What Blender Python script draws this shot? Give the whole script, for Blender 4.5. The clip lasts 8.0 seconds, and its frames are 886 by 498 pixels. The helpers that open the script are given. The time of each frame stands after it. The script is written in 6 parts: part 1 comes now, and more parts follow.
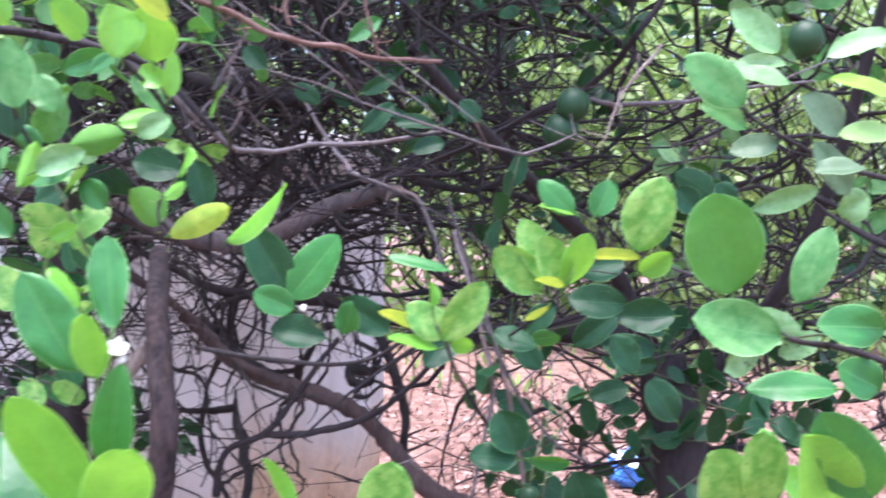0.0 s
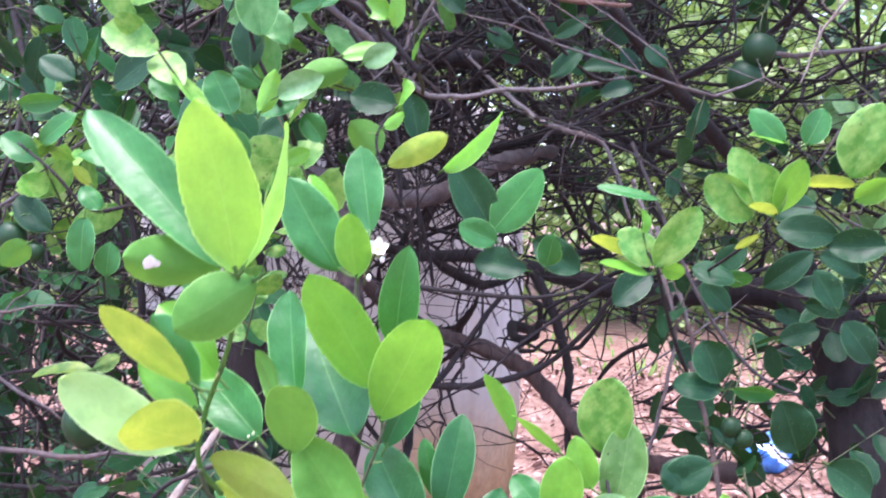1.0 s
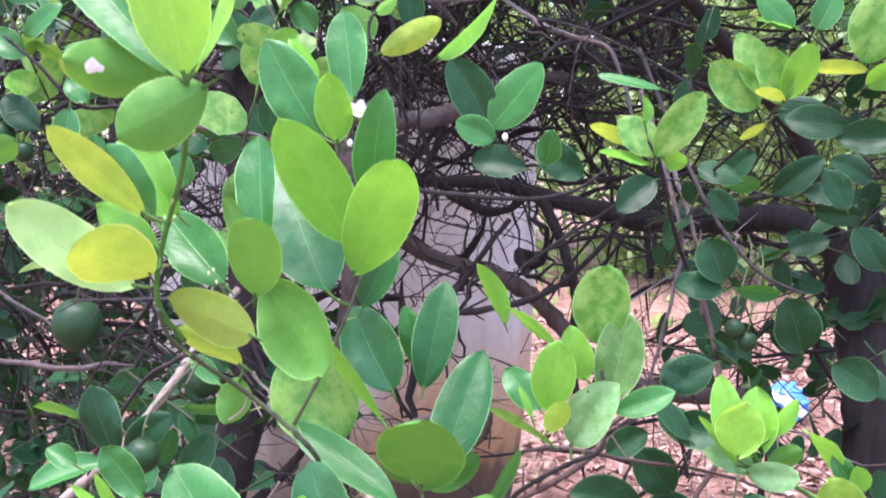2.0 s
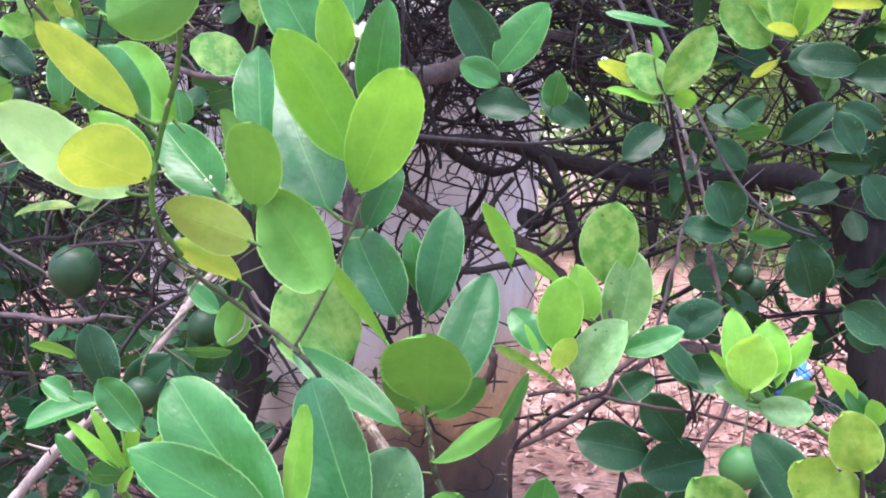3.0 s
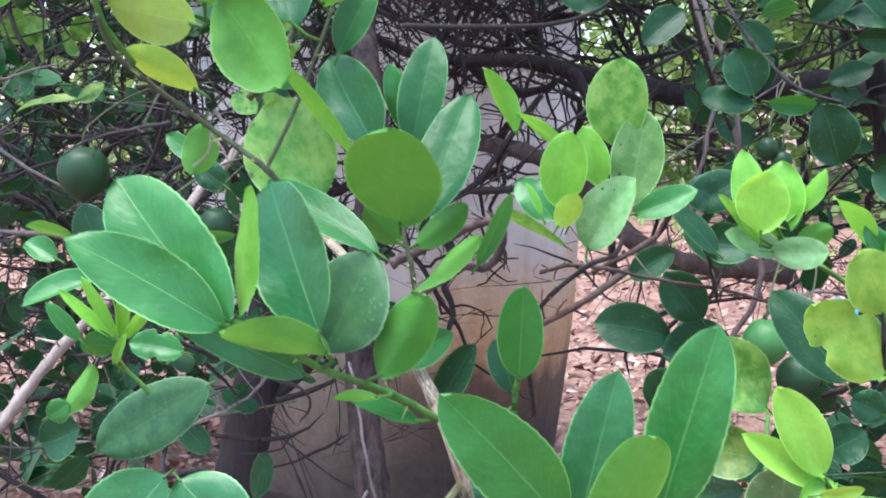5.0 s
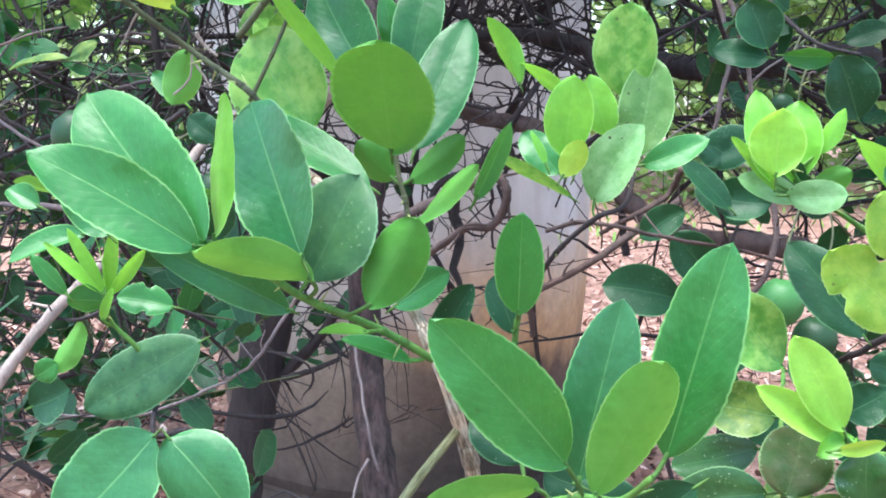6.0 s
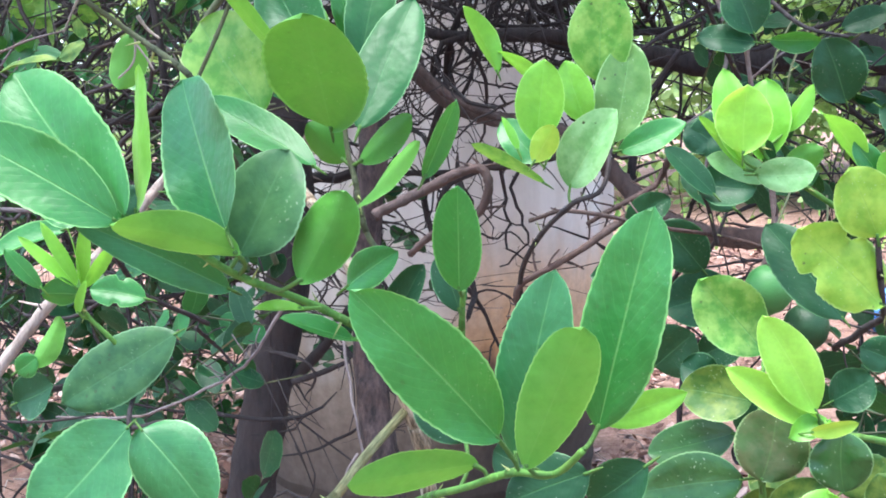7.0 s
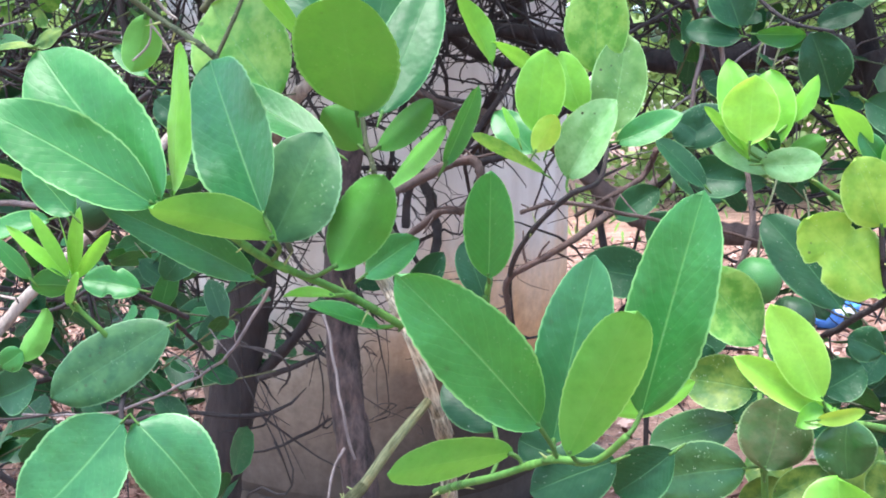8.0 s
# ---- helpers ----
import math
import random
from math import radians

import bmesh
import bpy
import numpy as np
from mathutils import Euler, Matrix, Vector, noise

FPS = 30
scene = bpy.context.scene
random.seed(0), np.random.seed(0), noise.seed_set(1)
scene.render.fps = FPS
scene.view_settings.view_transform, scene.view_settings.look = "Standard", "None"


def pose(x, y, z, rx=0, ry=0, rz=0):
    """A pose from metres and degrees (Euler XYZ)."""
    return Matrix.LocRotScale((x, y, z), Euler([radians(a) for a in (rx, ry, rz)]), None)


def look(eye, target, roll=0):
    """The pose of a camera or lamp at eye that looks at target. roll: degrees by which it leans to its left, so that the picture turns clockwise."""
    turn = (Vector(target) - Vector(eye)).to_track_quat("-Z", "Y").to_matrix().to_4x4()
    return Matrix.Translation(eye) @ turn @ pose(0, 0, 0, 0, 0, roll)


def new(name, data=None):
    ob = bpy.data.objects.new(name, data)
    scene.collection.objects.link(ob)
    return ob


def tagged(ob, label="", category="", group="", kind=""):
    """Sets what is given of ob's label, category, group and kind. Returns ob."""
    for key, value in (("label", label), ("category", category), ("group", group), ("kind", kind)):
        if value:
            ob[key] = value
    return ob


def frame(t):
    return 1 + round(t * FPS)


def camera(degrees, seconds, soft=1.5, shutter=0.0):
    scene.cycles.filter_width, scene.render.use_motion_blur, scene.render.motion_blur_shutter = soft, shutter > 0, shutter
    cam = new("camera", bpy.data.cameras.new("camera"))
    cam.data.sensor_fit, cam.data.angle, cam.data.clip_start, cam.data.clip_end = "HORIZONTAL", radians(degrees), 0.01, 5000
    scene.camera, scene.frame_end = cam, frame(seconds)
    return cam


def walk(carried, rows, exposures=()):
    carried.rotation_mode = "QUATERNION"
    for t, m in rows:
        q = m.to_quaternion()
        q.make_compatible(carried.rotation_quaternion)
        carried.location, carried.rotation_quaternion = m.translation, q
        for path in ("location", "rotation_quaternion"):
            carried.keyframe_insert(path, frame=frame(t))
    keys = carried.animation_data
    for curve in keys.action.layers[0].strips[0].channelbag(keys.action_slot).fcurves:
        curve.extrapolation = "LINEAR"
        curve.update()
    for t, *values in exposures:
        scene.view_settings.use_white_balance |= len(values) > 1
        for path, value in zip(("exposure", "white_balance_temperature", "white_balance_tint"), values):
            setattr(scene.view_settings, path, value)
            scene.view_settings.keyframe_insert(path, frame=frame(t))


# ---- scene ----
cam = camera(45.7, 8.0, soft=1.85, shutter=0.5)
PATH = [
    (0, (0.045, -0.045, 1.438), (-0.049, 1.953, 1.397), 1.0),
    (0.5, (-0.004, -0.066, 1.418), (-0.213, 1.922, 1.372), 0.9),
    (1, (-0.028, -0.077, 1.389), (-0.339, 1.897, 1.321), 1.1),
    (1.5, (-0.012, -0.067, 1.365), (-0.348, 1.902, 1.262), 1.2),
    (2, (-0.012, -0.05, 1.335), (-0.354, 1.915, 1.188), 1.3),
    (2.2, (-0.013, -0.046, 1.328), (-0.355, 1.918, 1.169), 1.3),
    (3.5, (-0.016, -0.032, 1.291), (-0.36, 1.928, 1.089), 1.4),
    (4, (-0.006, -0.026, 1.274), (-0.371, 1.929, 1.06), 1.0),
    (4.5, (0.0, -0.018, 1.261), (-0.404, 1.926, 1.018), 0.4),
    (5, (0.014, -0.011, 1.238), (-0.424, 1.924, 0.982), -0.6),
    (5.2, (0.018, -0.004, 1.23), (-0.425, 1.928, 0.97), -0.8),
    (6.3, (0.015, 0.015, 1.204), (-0.463, 1.939, 0.939), -1.0),
    (6.5, (0.027, 0.017, 1.201), (-0.47, 1.937, 0.946), -1.3),
    (7, (0.05, 0.023, 1.195), (-0.475, 1.937, 0.95), -2.0),
    (7.5, (0.034, 0.023, 1.19), (-0.443, 1.948, 0.935), -1.8),
    (8, (0.018, 0.02, 1.191), (-0.406, 1.958, 0.939), -1.6),
]
walk(cam, [(t, look(eye, target, roll)) for t, eye, target, roll in PATH], ((0, 2.30, 6050, 28), (0.5, 2.48, 5950, 30), (1.0, 2.22, 6080, 31), (2.0, 2.17, 6280, 32), (3.5, 2.16, 6160, 31), (5.0, 2.01, 6050, 15), (6.5, 2.35, 6150, 11), (8.0, 2.33, 6250, 13)))

# ---- daylight ----
world = bpy.data.worlds.new("world")
scene.world = world
world.use_nodes = True
wn, wl = world.node_tree.nodes, world.node_tree.links
sky = wn.new("ShaderNodeTexSky")
sky.sky_type, sky.sun_disc = "NISHITA", False
sky.sun_elevation, sky.sun_rotation = radians(78), radians(215)
sky.air_density, sky.dust_density, sky.ozone_density = 1.0, 1.8, 1.0
wn["Background"].inputs["Strength"].default_value = 0.15
wl.new(sky.outputs["Color"], wn["Background"].inputs["Color"])
sun = new("sun", bpy.data.lights.new("sun", "SUN"))
sun.data.energy, sun.data.angle, sun.data.color = 2.2, radians(40), (1.0, 0.97, 0.93)
sun.matrix_world = look((-0.55, -0.8, 4.5), (0, 0, 0))

# ---- materials ----


def material(name):
    m = bpy.data.materials.new(name)
    m.use_nodes = True
    return m, m.node_tree.nodes, m.node_tree.links, m.node_tree.nodes["Principled BSDF"]


def ramp(nodes, *stops):
    r = nodes.new("ShaderNodeValToRGB")
    while len(r.color_ramp.elements) < len(stops):
        r.color_ramp.elements.new(0.5)
    for e, (at, c) in zip(r.color_ramp.elements, stops):
        e.position, e.color = at, (*c, 1)
    return r


def mix(nodes, links, kind, fac, a, b):
    m = nodes.new("ShaderNodeMix")
    m.data_type, m.blend_type = "RGBA", kind
    for value, socket in ((fac, m.inputs[0]), (a, m.inputs[6]), (b, m.inputs[7])):
        if hasattr(value, "links"):
            links.new(value, socket)
        elif isinstance(value, tuple):
            socket.default_value = (*value, 1)
        else:
            socket.default_value = value
    return m.outputs[2]


def math_node(nodes, links, op, a, b=0.0, clamp=False):
    m = nodes.new("ShaderNodeMath")
    m.operation, m.use_clamp = op, clamp
    for value, socket in ((a, m.inputs[0]), (b, m.inputs[1])):
        if hasattr(value, "links"):
            links.new(value, socket)
        else:
            socket.default_value = value
    return m.outputs[0]


def noise_node(nodes, links, scale, detail=4.0, rough=0.6, coord="Object"):
    tc = nodes.new("ShaderNodeTexCoord")
    n = nodes.new("ShaderNodeTexNoise")
    n.inputs["Scale"].default_value, n.inputs["Detail"].default_value, n.inputs["Roughness"].default_value = scale, detail, rough
    links.new(tc.outputs[coord], n.inputs["Vector"])
    return n


def leaf_material(name, low, high, vein, through_colour, share, rough, spots=0.0, patch=None, gloss=0.5, ribs=0.7):
    """Citrus leaf: colour between low and high, a pale midrib and side veins from the leaf's own u, v, light passing through."""
    m, n, l, p = material(name)
    uv = n.new("ShaderNodeUVMap")
    sep = n.new("ShaderNodeSeparateXYZ")
    l.new(uv.outputs["UV"], sep.inputs[0])
    u, v = sep.outputs[0], sep.outputs[1]
    off = math_node(n, l, "ABSOLUTE", math_node(n, l, "SUBTRACT", v, 0.5))
    info = n.new("ShaderNodeObjectInfo")
    geo = n.new("ShaderNodeNewGeometry")
    rnd = math_node(n, l, "FRACT", math_node(n, l, "ADD", info.outputs["Random"], geo.outputs["Random Per Island"]))
    big = noise_node(n, l, 45.0, 3.0)
    base = ramp(n, (0.0, low), (1.0, high))
    l.new(math_node(n, l, "ADD", math_node(n, l, "MULTIPLY", rnd, 0.55), math_node(n, l, "MULTIPLY", big.outputs[0], 0.5)), base.inputs[0])
    fleck = noise_node(n, l, 240.0, 5.0, 0.7)
    tone = ramp(n, (0.32, (0.78, 0.80, 0.78)), (0.68, (1.18, 1.14, 1.12)))
    l.new(fleck.outputs[0], tone.inputs[0])
    broad = noise_node(n, l, 26.0, 2.0)
    wash = ramp(n, (0.35, (0.74, 0.82, 0.80)), (0.65, (1.18, 1.10, 1.06)))
    l.new(broad.outputs[0], wash.inputs[0])
    colour = mix(n, l, "MULTIPLY", 1.0, mix(n, l, "MULTIPLY", 0.7, base.outputs[0], tone.outputs[0]), wash.outputs[0])
    # side veins run out and forward from the midrib
    phase = math_node(n, l, "SUBTRACT", math_node(n, l, "MULTIPLY", u, 12.0), math_node(n, l, "MULTIPLY", off, 8.0))
    phase = math_node(n, l, "ADD", phase, math_node(n, l, "MULTIPLY", big.outputs[0], 1.8))
    tri = math_node(n, l, "ABSOLUTE", math_node(n, l, "SUBTRACT", math_node(n, l, "FRACT", phase), 0.5))
    side = math_node(n, l, "SUBTRACT", 1.0, math_node(n, l, "MULTIPLY", tri, 10.0), True)
    rib = math_node(n, l, "SUBTRACT", 1.0, math_node(n, l, "MULTIPLY", off, 50.0), True)
    rib = math_node(n, l, "MULTIPLY", rib, math_node(n, l, "SUBTRACT", 1.1, math_node(n, l, "MULTIPLY", u, 0.65)))
    veins = math_node(n, l, "ADD", math_node(n, l, "MULTIPLY", rib, ribs), math_node(n, l, "MULTIPLY", side, 0.12 * ribs), True)
    if patch:
        # paler flesh between the side veins, in blotches
        pn = noise_node(n, l, 75.0, 4.0, 0.6)
        swell = math_node(n, l, "ADD", pn.outputs[0], math_node(n, l, "MULTIPLY", math_node(n, l, "SUBTRACT", tri, 0.25), 0.05))
        swell = math_node(n, l, "SUBTRACT", swell, math_node(n, l, "MULTIPLY", rib, 0.10))
        pr = ramp(n, (0.42, (0, 0, 0)), (0.54, (0.5, 0.5, 0.5)), (0.70, (1, 1, 1)))
        l.new(swell, pr.inputs[0])
        colour = mix(n, l, "MIX", pr.outputs[0], colour, patch)
    colour = mix(n, l, "MIX", veins, colour, vein)
    # thin pale margin, uneven in strength
    edge = math_node(n, l, "MULTIPLY", math_node(n, l, "SUBTRACT", off, 0.469, True), 60.0, True)
    edge = math_node(n, l, "MULTIPLY", edge, math_node(n, l, "ADD", math_node(n, l, "MULTIPLY", big.outputs[0], 0.9), 0.4), True)
    colour = mix(n, l, "MIX", edge, colour, tuple(min(1.0, 1.15 * c + 0.03) for c in vein))
    if spots:
        tc = n.new("ShaderNodeTexCoord")
        where = noise_node(n, l, 48.0, 3.0)
        for scale, size, gate_op, gate_at, tint, amount in ((520.0, 0.20, "GREATER_THAN", 0.58, (0.34, 0.42, 0.28), 0.55), (330.0, 0.10, "GREATER_THAN", 0.47, (0.42, 0.48, 0.36), 0.5)):
            vor = n.new("ShaderNodeTexVoronoi")
            l.new(tc.outputs["Object"], vor.inputs["Vector"])
            vor.inputs["Scale"].default_value = scale
            dot = math_node(n, l, "LESS_THAN", vor.outputs["Distance"], size)
            gate = math_node(n, l, gate_op, where.outputs[0], gate_at)
            colour = mix(n, l, "MIX", math_node(n, l, "MULTIPLY", math_node(n, l, "MULTIPLY", dot, gate), min(1.0, spots * amount)), colour, tint)
        # dark dots, larger where they crowd
        vor = n.new("ShaderNodeTexVoronoi")
        l.new(tc.outputs["Object"], vor.inputs["Vector"])
        vor.inputs["Scale"].default_value = 190.0
        size = math_node(n, l, "MULTIPLY", math_node(n, l, "SUBTRACT", 0.50, where.outputs[0]), 2.0, True)
        dot = math_node(n, l, "LESS_THAN", vor.outputs["Distance"], size)
        colour = mix(n, l, "MIX", math_node(n, l, "MULTIPLY", dot, min(1.0, spots)), colour, (0.035, 0.04, 0.02))
    l.new(colour, p.inputs["Base Color"])
    dull = math_node(n, l, "ADD", math_node(n, l, "MULTIPLY", broad.outputs[0], 0.28), rough - 0.14)
    l.new(math_node(n, l, "ADD", dull, math_node(n, l, "MULTIPLY", fleck.outputs[0], 0.08)), p.inputs["Roughness"])
    p.inputs["Specular IOR Level"].default_value = gloss
    grain = noise_node(n, l, 420.0, 3.0)
    height = math_node(n, l, "ADD", math_node(n, l, "MULTIPLY", veins, -0.6), math_node(n, l, "MULTIPLY", grain.outputs[0], 0.25))
    # the blade swells between its side veins
    height = math_node(n, l, "ADD", height, math_node(n, l, "MULTIPLY", tri, 0.10 * ribs))
    height = math_node(n, l, "ADD", height, math_node(n, l, "MULTIPLY", noise_node(n, l, 95.0, 2.0).outputs[0], 1.6))
    bump = n.new("ShaderNodeBump")
    bump.inputs["Strength"].default_value, bump.inputs["Distance"].default_value = 0.45, 0.0010
    l.new(height, bump.inputs["Height"])
    l.new(bump.outputs["Normal"], p.inputs["Normal"])
    tr = n.new("ShaderNodeBsdfTranslucent")
    tcol = mix(n, l, "MULTIPLY", 0.55, through_colour, colour)
    l.new(mix(n, l, "MIX", veins, tcol, vein), tr.inputs["Color"])
    sh = n.new("ShaderNodeMixShader")
    sh.inputs[0].default_value = share
    l.new(p.outputs[0], sh.inputs[1])
    l.new(tr.outputs[0], sh.inputs[2])
    l.new(sh.outputs[0], n["Material Output"].inputs["Surface"])
    return m


# mature leaf green, lowered further to carry the crown's inner shade
DARK = leaf_material("leaf_mature_shade_dark", (0.007, 0.042, 0.019), (0.015, 0.072, 0.027), (0.05, 0.15, 0.05), (0.10, 0.32, 0.03), 0.14, 0.40, 0.5, None, 0.25)
MID = leaf_material("leaf_green", (0.018, 0.142, 0.032), (0.037, 0.212, 0.042), (0.15, 0.37, 0.10), (0.18, 0.52, 0.04), 0.20, 0.36, 0.25, None, 0.44)
FULL = leaf_material("leaf_full_grown", (0.015, 0.108, 0.037), (0.030, 0.160, 0.047), (0.12, 0.30, 0.10), (0.14, 0.42, 0.04), 0.17, 0.36, 0.25, None, 0.42)
YOUNG = leaf_material("leaf_young", (0.105, 0.37, 0.030), (0.180, 0.47, 0.050), (0.26, 0.54, 0.11), (0.46, 0.84, 0.11), 0.34, 0.36, ribs=0.4)
YELLOW = leaf_material("leaf_yellowing", (0.30, 0.49, 0.055), (0.40, 0.56, 0.075), (0.42, 0.56, 0.14), (0.80, 0.86, 0.14), 0.34, 0.42, 0.0, (0.17, 0.38, 0.03), ribs=0.3)
YELSPOT = leaf_material("leaf_yellow_spotted", (0.12, 0.31, 0.025), (0.20, 0.38, 0.035), (0.28, 0.45, 0.10), (0.52, 0.78, 0.09), 0.32, 0.42, 0.8, (0.30, 0.46, 0.06), ribs=0.35)
BRIGHT = leaf_material("leaf_newest", (0.22, 0.53, 0.055), (0.31, 0.62, 0.085), (0.40, 0.66, 0.15), (0.64, 0.94, 0.16), 0.42, 0.40, ribs=0.35)
UNDER = leaf_material("leaf_underside", (0.066, 0.255, 0.036), (0.110, 0.320, 0.048), (0.17, 0.37, 0.08), (0.33, 0.62, 0.09), 0.26, 0.52, 0.0, (0.10, 0.29, 0.05), 0.3, ribs=0.3)
# darker copy of the underside, with shade put into its green
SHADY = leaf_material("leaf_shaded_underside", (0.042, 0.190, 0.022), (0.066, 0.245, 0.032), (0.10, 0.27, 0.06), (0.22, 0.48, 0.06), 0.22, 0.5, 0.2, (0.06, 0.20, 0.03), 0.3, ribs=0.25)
MOTTLED = leaf_material("leaf_mottled", (0.060, 0.245, 0.036), (0.100, 0.32, 0.046), (0.22, 0.44, 0.12), (0.30, 0.58, 0.08), 0.24, 0.40, 0.7, (0.29, 0.49, 0.11), 0.42, ribs=0.5)
VEINED = leaf_material("leaf_veined", (0.030, 0.165, 0.036), (0.055, 0.225, 0.048), (0.17, 0.38, 0.12), (0.22, 0.52, 0.06), 0.22, 0.42, 0.5, (0.115, 0.295, 0.085), 0.42, ribs=0.5)
DOTTED = leaf_material("leaf_pale_dotted", (0.115, 0.295, 0.100), (0.175, 0.38, 0.140), (0.24, 0.40, 0.16), (0.26, 0.50, 0.10), 0.2, 0.40, 1.0, (0.24, 0.44, 0.20), 0.42, ribs=0.45)
OLD = leaf_material("leaf_old", (0.024, 0.082, 0.014), (0.044, 0.120, 0.020), (0.13, 0.24, 0.07), (0.20, 0.38, 0.05), 0.18, 0.46, 0.9, (0.150, 0.215, 0.032), 0.3, ribs=0.5)
OLDGLOSS = leaf_material("leaf_old_glossy", (0.010, 0.055, 0.013), (0.020, 0.085, 0.018), (0.12, 0.24, 0.08), (0.12, 0.30, 0.03), 0.12, 0.30, 0.8, (0.030, 0.095, 0.022), 0.45, ribs=0.3)
BROWNED = leaf_material("leaf_browned", (0.030, 0.075, 0.018), (0.050, 0.105, 0.026), (0.14, 0.23, 0.08), (0.18, 0.30, 0.05), 0.14, 0.38, 1.0, (0.085, 0.095, 0.040), 0.4, ribs=0.25)
FADED = leaf_material("leaf_faded", (0.022, 0.088, 0.036), (0.034, 0.112, 0.044), (0.085, 0.20, 0.085), (0.14, 0.34, 0.06), 0.15, 0.44, 0.5, (0.052, 0.140, 0.050), 0.25, ribs=0.45)
DEEP = leaf_material("leaf_deep_green", (0.009, 0.082, 0.020), (0.016, 0.115, 0.026), (0.08, 0.22, 0.07), (0.10, 0.36, 0.03), 0.16, 0.40, 0.0, None, 0.32, ribs=0.4)
SPOTTED = leaf_material("leaf_dark_spotted", (0.045, 0.150, 0.030), (0.070, 0.190, 0.036), (0.20, 0.38, 0.12), (0.26, 0.48, 0.07), 0.2, 0.40, 1.0, (0.115, 0.235, 0.060), 0.4, ribs=0.5)
TAWNY = leaf_material("leaf_tawny", (0.165, 0.275, 0.030), (0.215, 0.325, 0.040), (0.26, 0.38, 0.08), (0.50, 0.62, 0.08), 0.28, 0.46, 0.2, (0.205, 0.270, 0.045), 0.35, ribs=0.3)
WASHED = leaf_material("leaf_pale_underside", (0.27, 0.50, 0.16), (0.36, 0.58, 0.22), (0.44, 0.64, 0.28), (0.62, 0.88, 0.28), 0.36, 0.46, 0.0, (0.34, 0.55, 0.20), 0.4, ribs=0.3)
GREYED = leaf_material("leaf_dull_grey_green", (0.060, 0.125, 0.062), (0.090, 0.165, 0.082), (0.14, 0.24, 0.11), (0.20, 0.36, 0.09), 0.18, 0.46, 0.4, (0.110, 0.185, 0.100), 0.3, ribs=0.35)
# leaves beyond, made paler so the colour itself carries sunlight
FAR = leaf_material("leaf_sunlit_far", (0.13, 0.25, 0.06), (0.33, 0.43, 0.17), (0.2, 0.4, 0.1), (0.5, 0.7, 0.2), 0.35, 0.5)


def bark_material(name, low, high, scale, stretch=0.25, strength=0.7, sharp=0.2, along=False):
    m, n, l, p = material(name)
    tc = n.new("ShaderNodeTexCoord")
    mp = n.new("ShaderNodeMapping")
    # bark of the nearest stems runs in ridges along the stem
    mp.inputs["Scale"].default_value = (stretch, 0.011, 1) if along else (1, 1, stretch)
    l.new(tc.outputs["UV" if along else "Object"], mp.inputs["Vector"])
    a = n.new("ShaderNodeTexNoise")
    a.inputs["Scale"].default_value, a.inputs["Detail"].default_value, a.inputs["Roughness"].default_value = scale, 8.0, 0.7
    l.new(mp.outputs[0], a.inputs["Vector"])
    c = ramp(n, (0.5 - sharp, low), (0.5 + sharp, high))
    l.new(a.outputs[0], c.inputs[0])
    b = noise_node(n, l, scale * 0.18, 3.0)
    br = ramp(n, (0.48, (1, 1, 1)), (0.66, (1.0, 0.82, 0.72)))
    l.new(b.outputs[0], br.inputs[0])
    info = n.new("ShaderNodeNewGeometry")
    lift = math_node(n, l, "ADD", math_node(n, l, "MULTIPLY", info.outputs["Random Per Island"], 0.7), 0.65)
    col = mix(n, l, "MULTIPLY", 1.0, c.outputs[0], br.outputs[0])
    hsv = n.new("ShaderNodeHueSaturation")
    l.new(col, hsv.inputs["Color"])
    l.new(lift, hsv.inputs["Value"])
    l.new(hsv.outputs[0], p.inputs["Base Color"])
    p.inputs["Roughness"].default_value = 0.85
    bump = n.new("ShaderNodeBump")
    bump.inputs["Strength"].default_value, bump.inputs["Distance"].default_value = strength, 0.6 / scale
    l.new(a.outputs[0], bump.inputs["Height"])
    l.new(bump.outputs[0], p.inputs["Normal"])
    return m


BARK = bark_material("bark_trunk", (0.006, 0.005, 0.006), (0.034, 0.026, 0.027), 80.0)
# lighter bark, its colour raised for branches that catch more light
BARK_LIT = bark_material("bark_lit", (0.022, 0.015, 0.014), (0.105, 0.072, 0.064), 40.0)
# twig bark lowered to near black to carry the tangle's shadow
TWIG = bark_material("bark_twig_shaded", (0.007, 0.006, 0.007), (0.036, 0.029, 0.031), 160.0)
FLAKY = bark_material("bark_flaky", (0.008, 0.006, 0.007), (0.080, 0.056, 0.054), 95.0, 0.40, 1.0, 0.13)
PALE = bark_material("bark_pale", (0.13, 0.105, 0.09), (0.36, 0.31, 0.27), 150.0)
GREY = bark_material("bark_grey", (0.055, 0.046, 0.048), (0.15, 0.128, 0.128), 70.0, 0.6)
ASH = bark_material("bark_ash", (0.075, 0.066, 0.068), (0.21, 0.185, 0.185), 140.0, 0.4)
RUST = bark_material("bark_reddish", (0.10, 0.055, 0.045), (0.21, 0.125, 0.10), 150.0)
GREENBARK = bark_material("bark_green", (0.036, 0.125, 0.018), (0.085, 0.215, 0.034), 210.0, 0.4, 0.3)
OLDGREEN = bark_material("bark_dark_green", (0.028, 0.042, 0.02), (0.08, 0.095, 0.042), 210.0, 0.4, 0.5)
WOODY = bark_material("bark_grey_green", (0.045, 0.038, 0.022), (0.44, 0.38, 0.28), 520.0, 0.20, 1.0, 0.12, True)
OLIVE = bark_material("bark_olive", (0.045, 0.055, 0.018), (0.21, 0.22, 0.11), 480.0, 0.20, 0.9, 0.14, True)


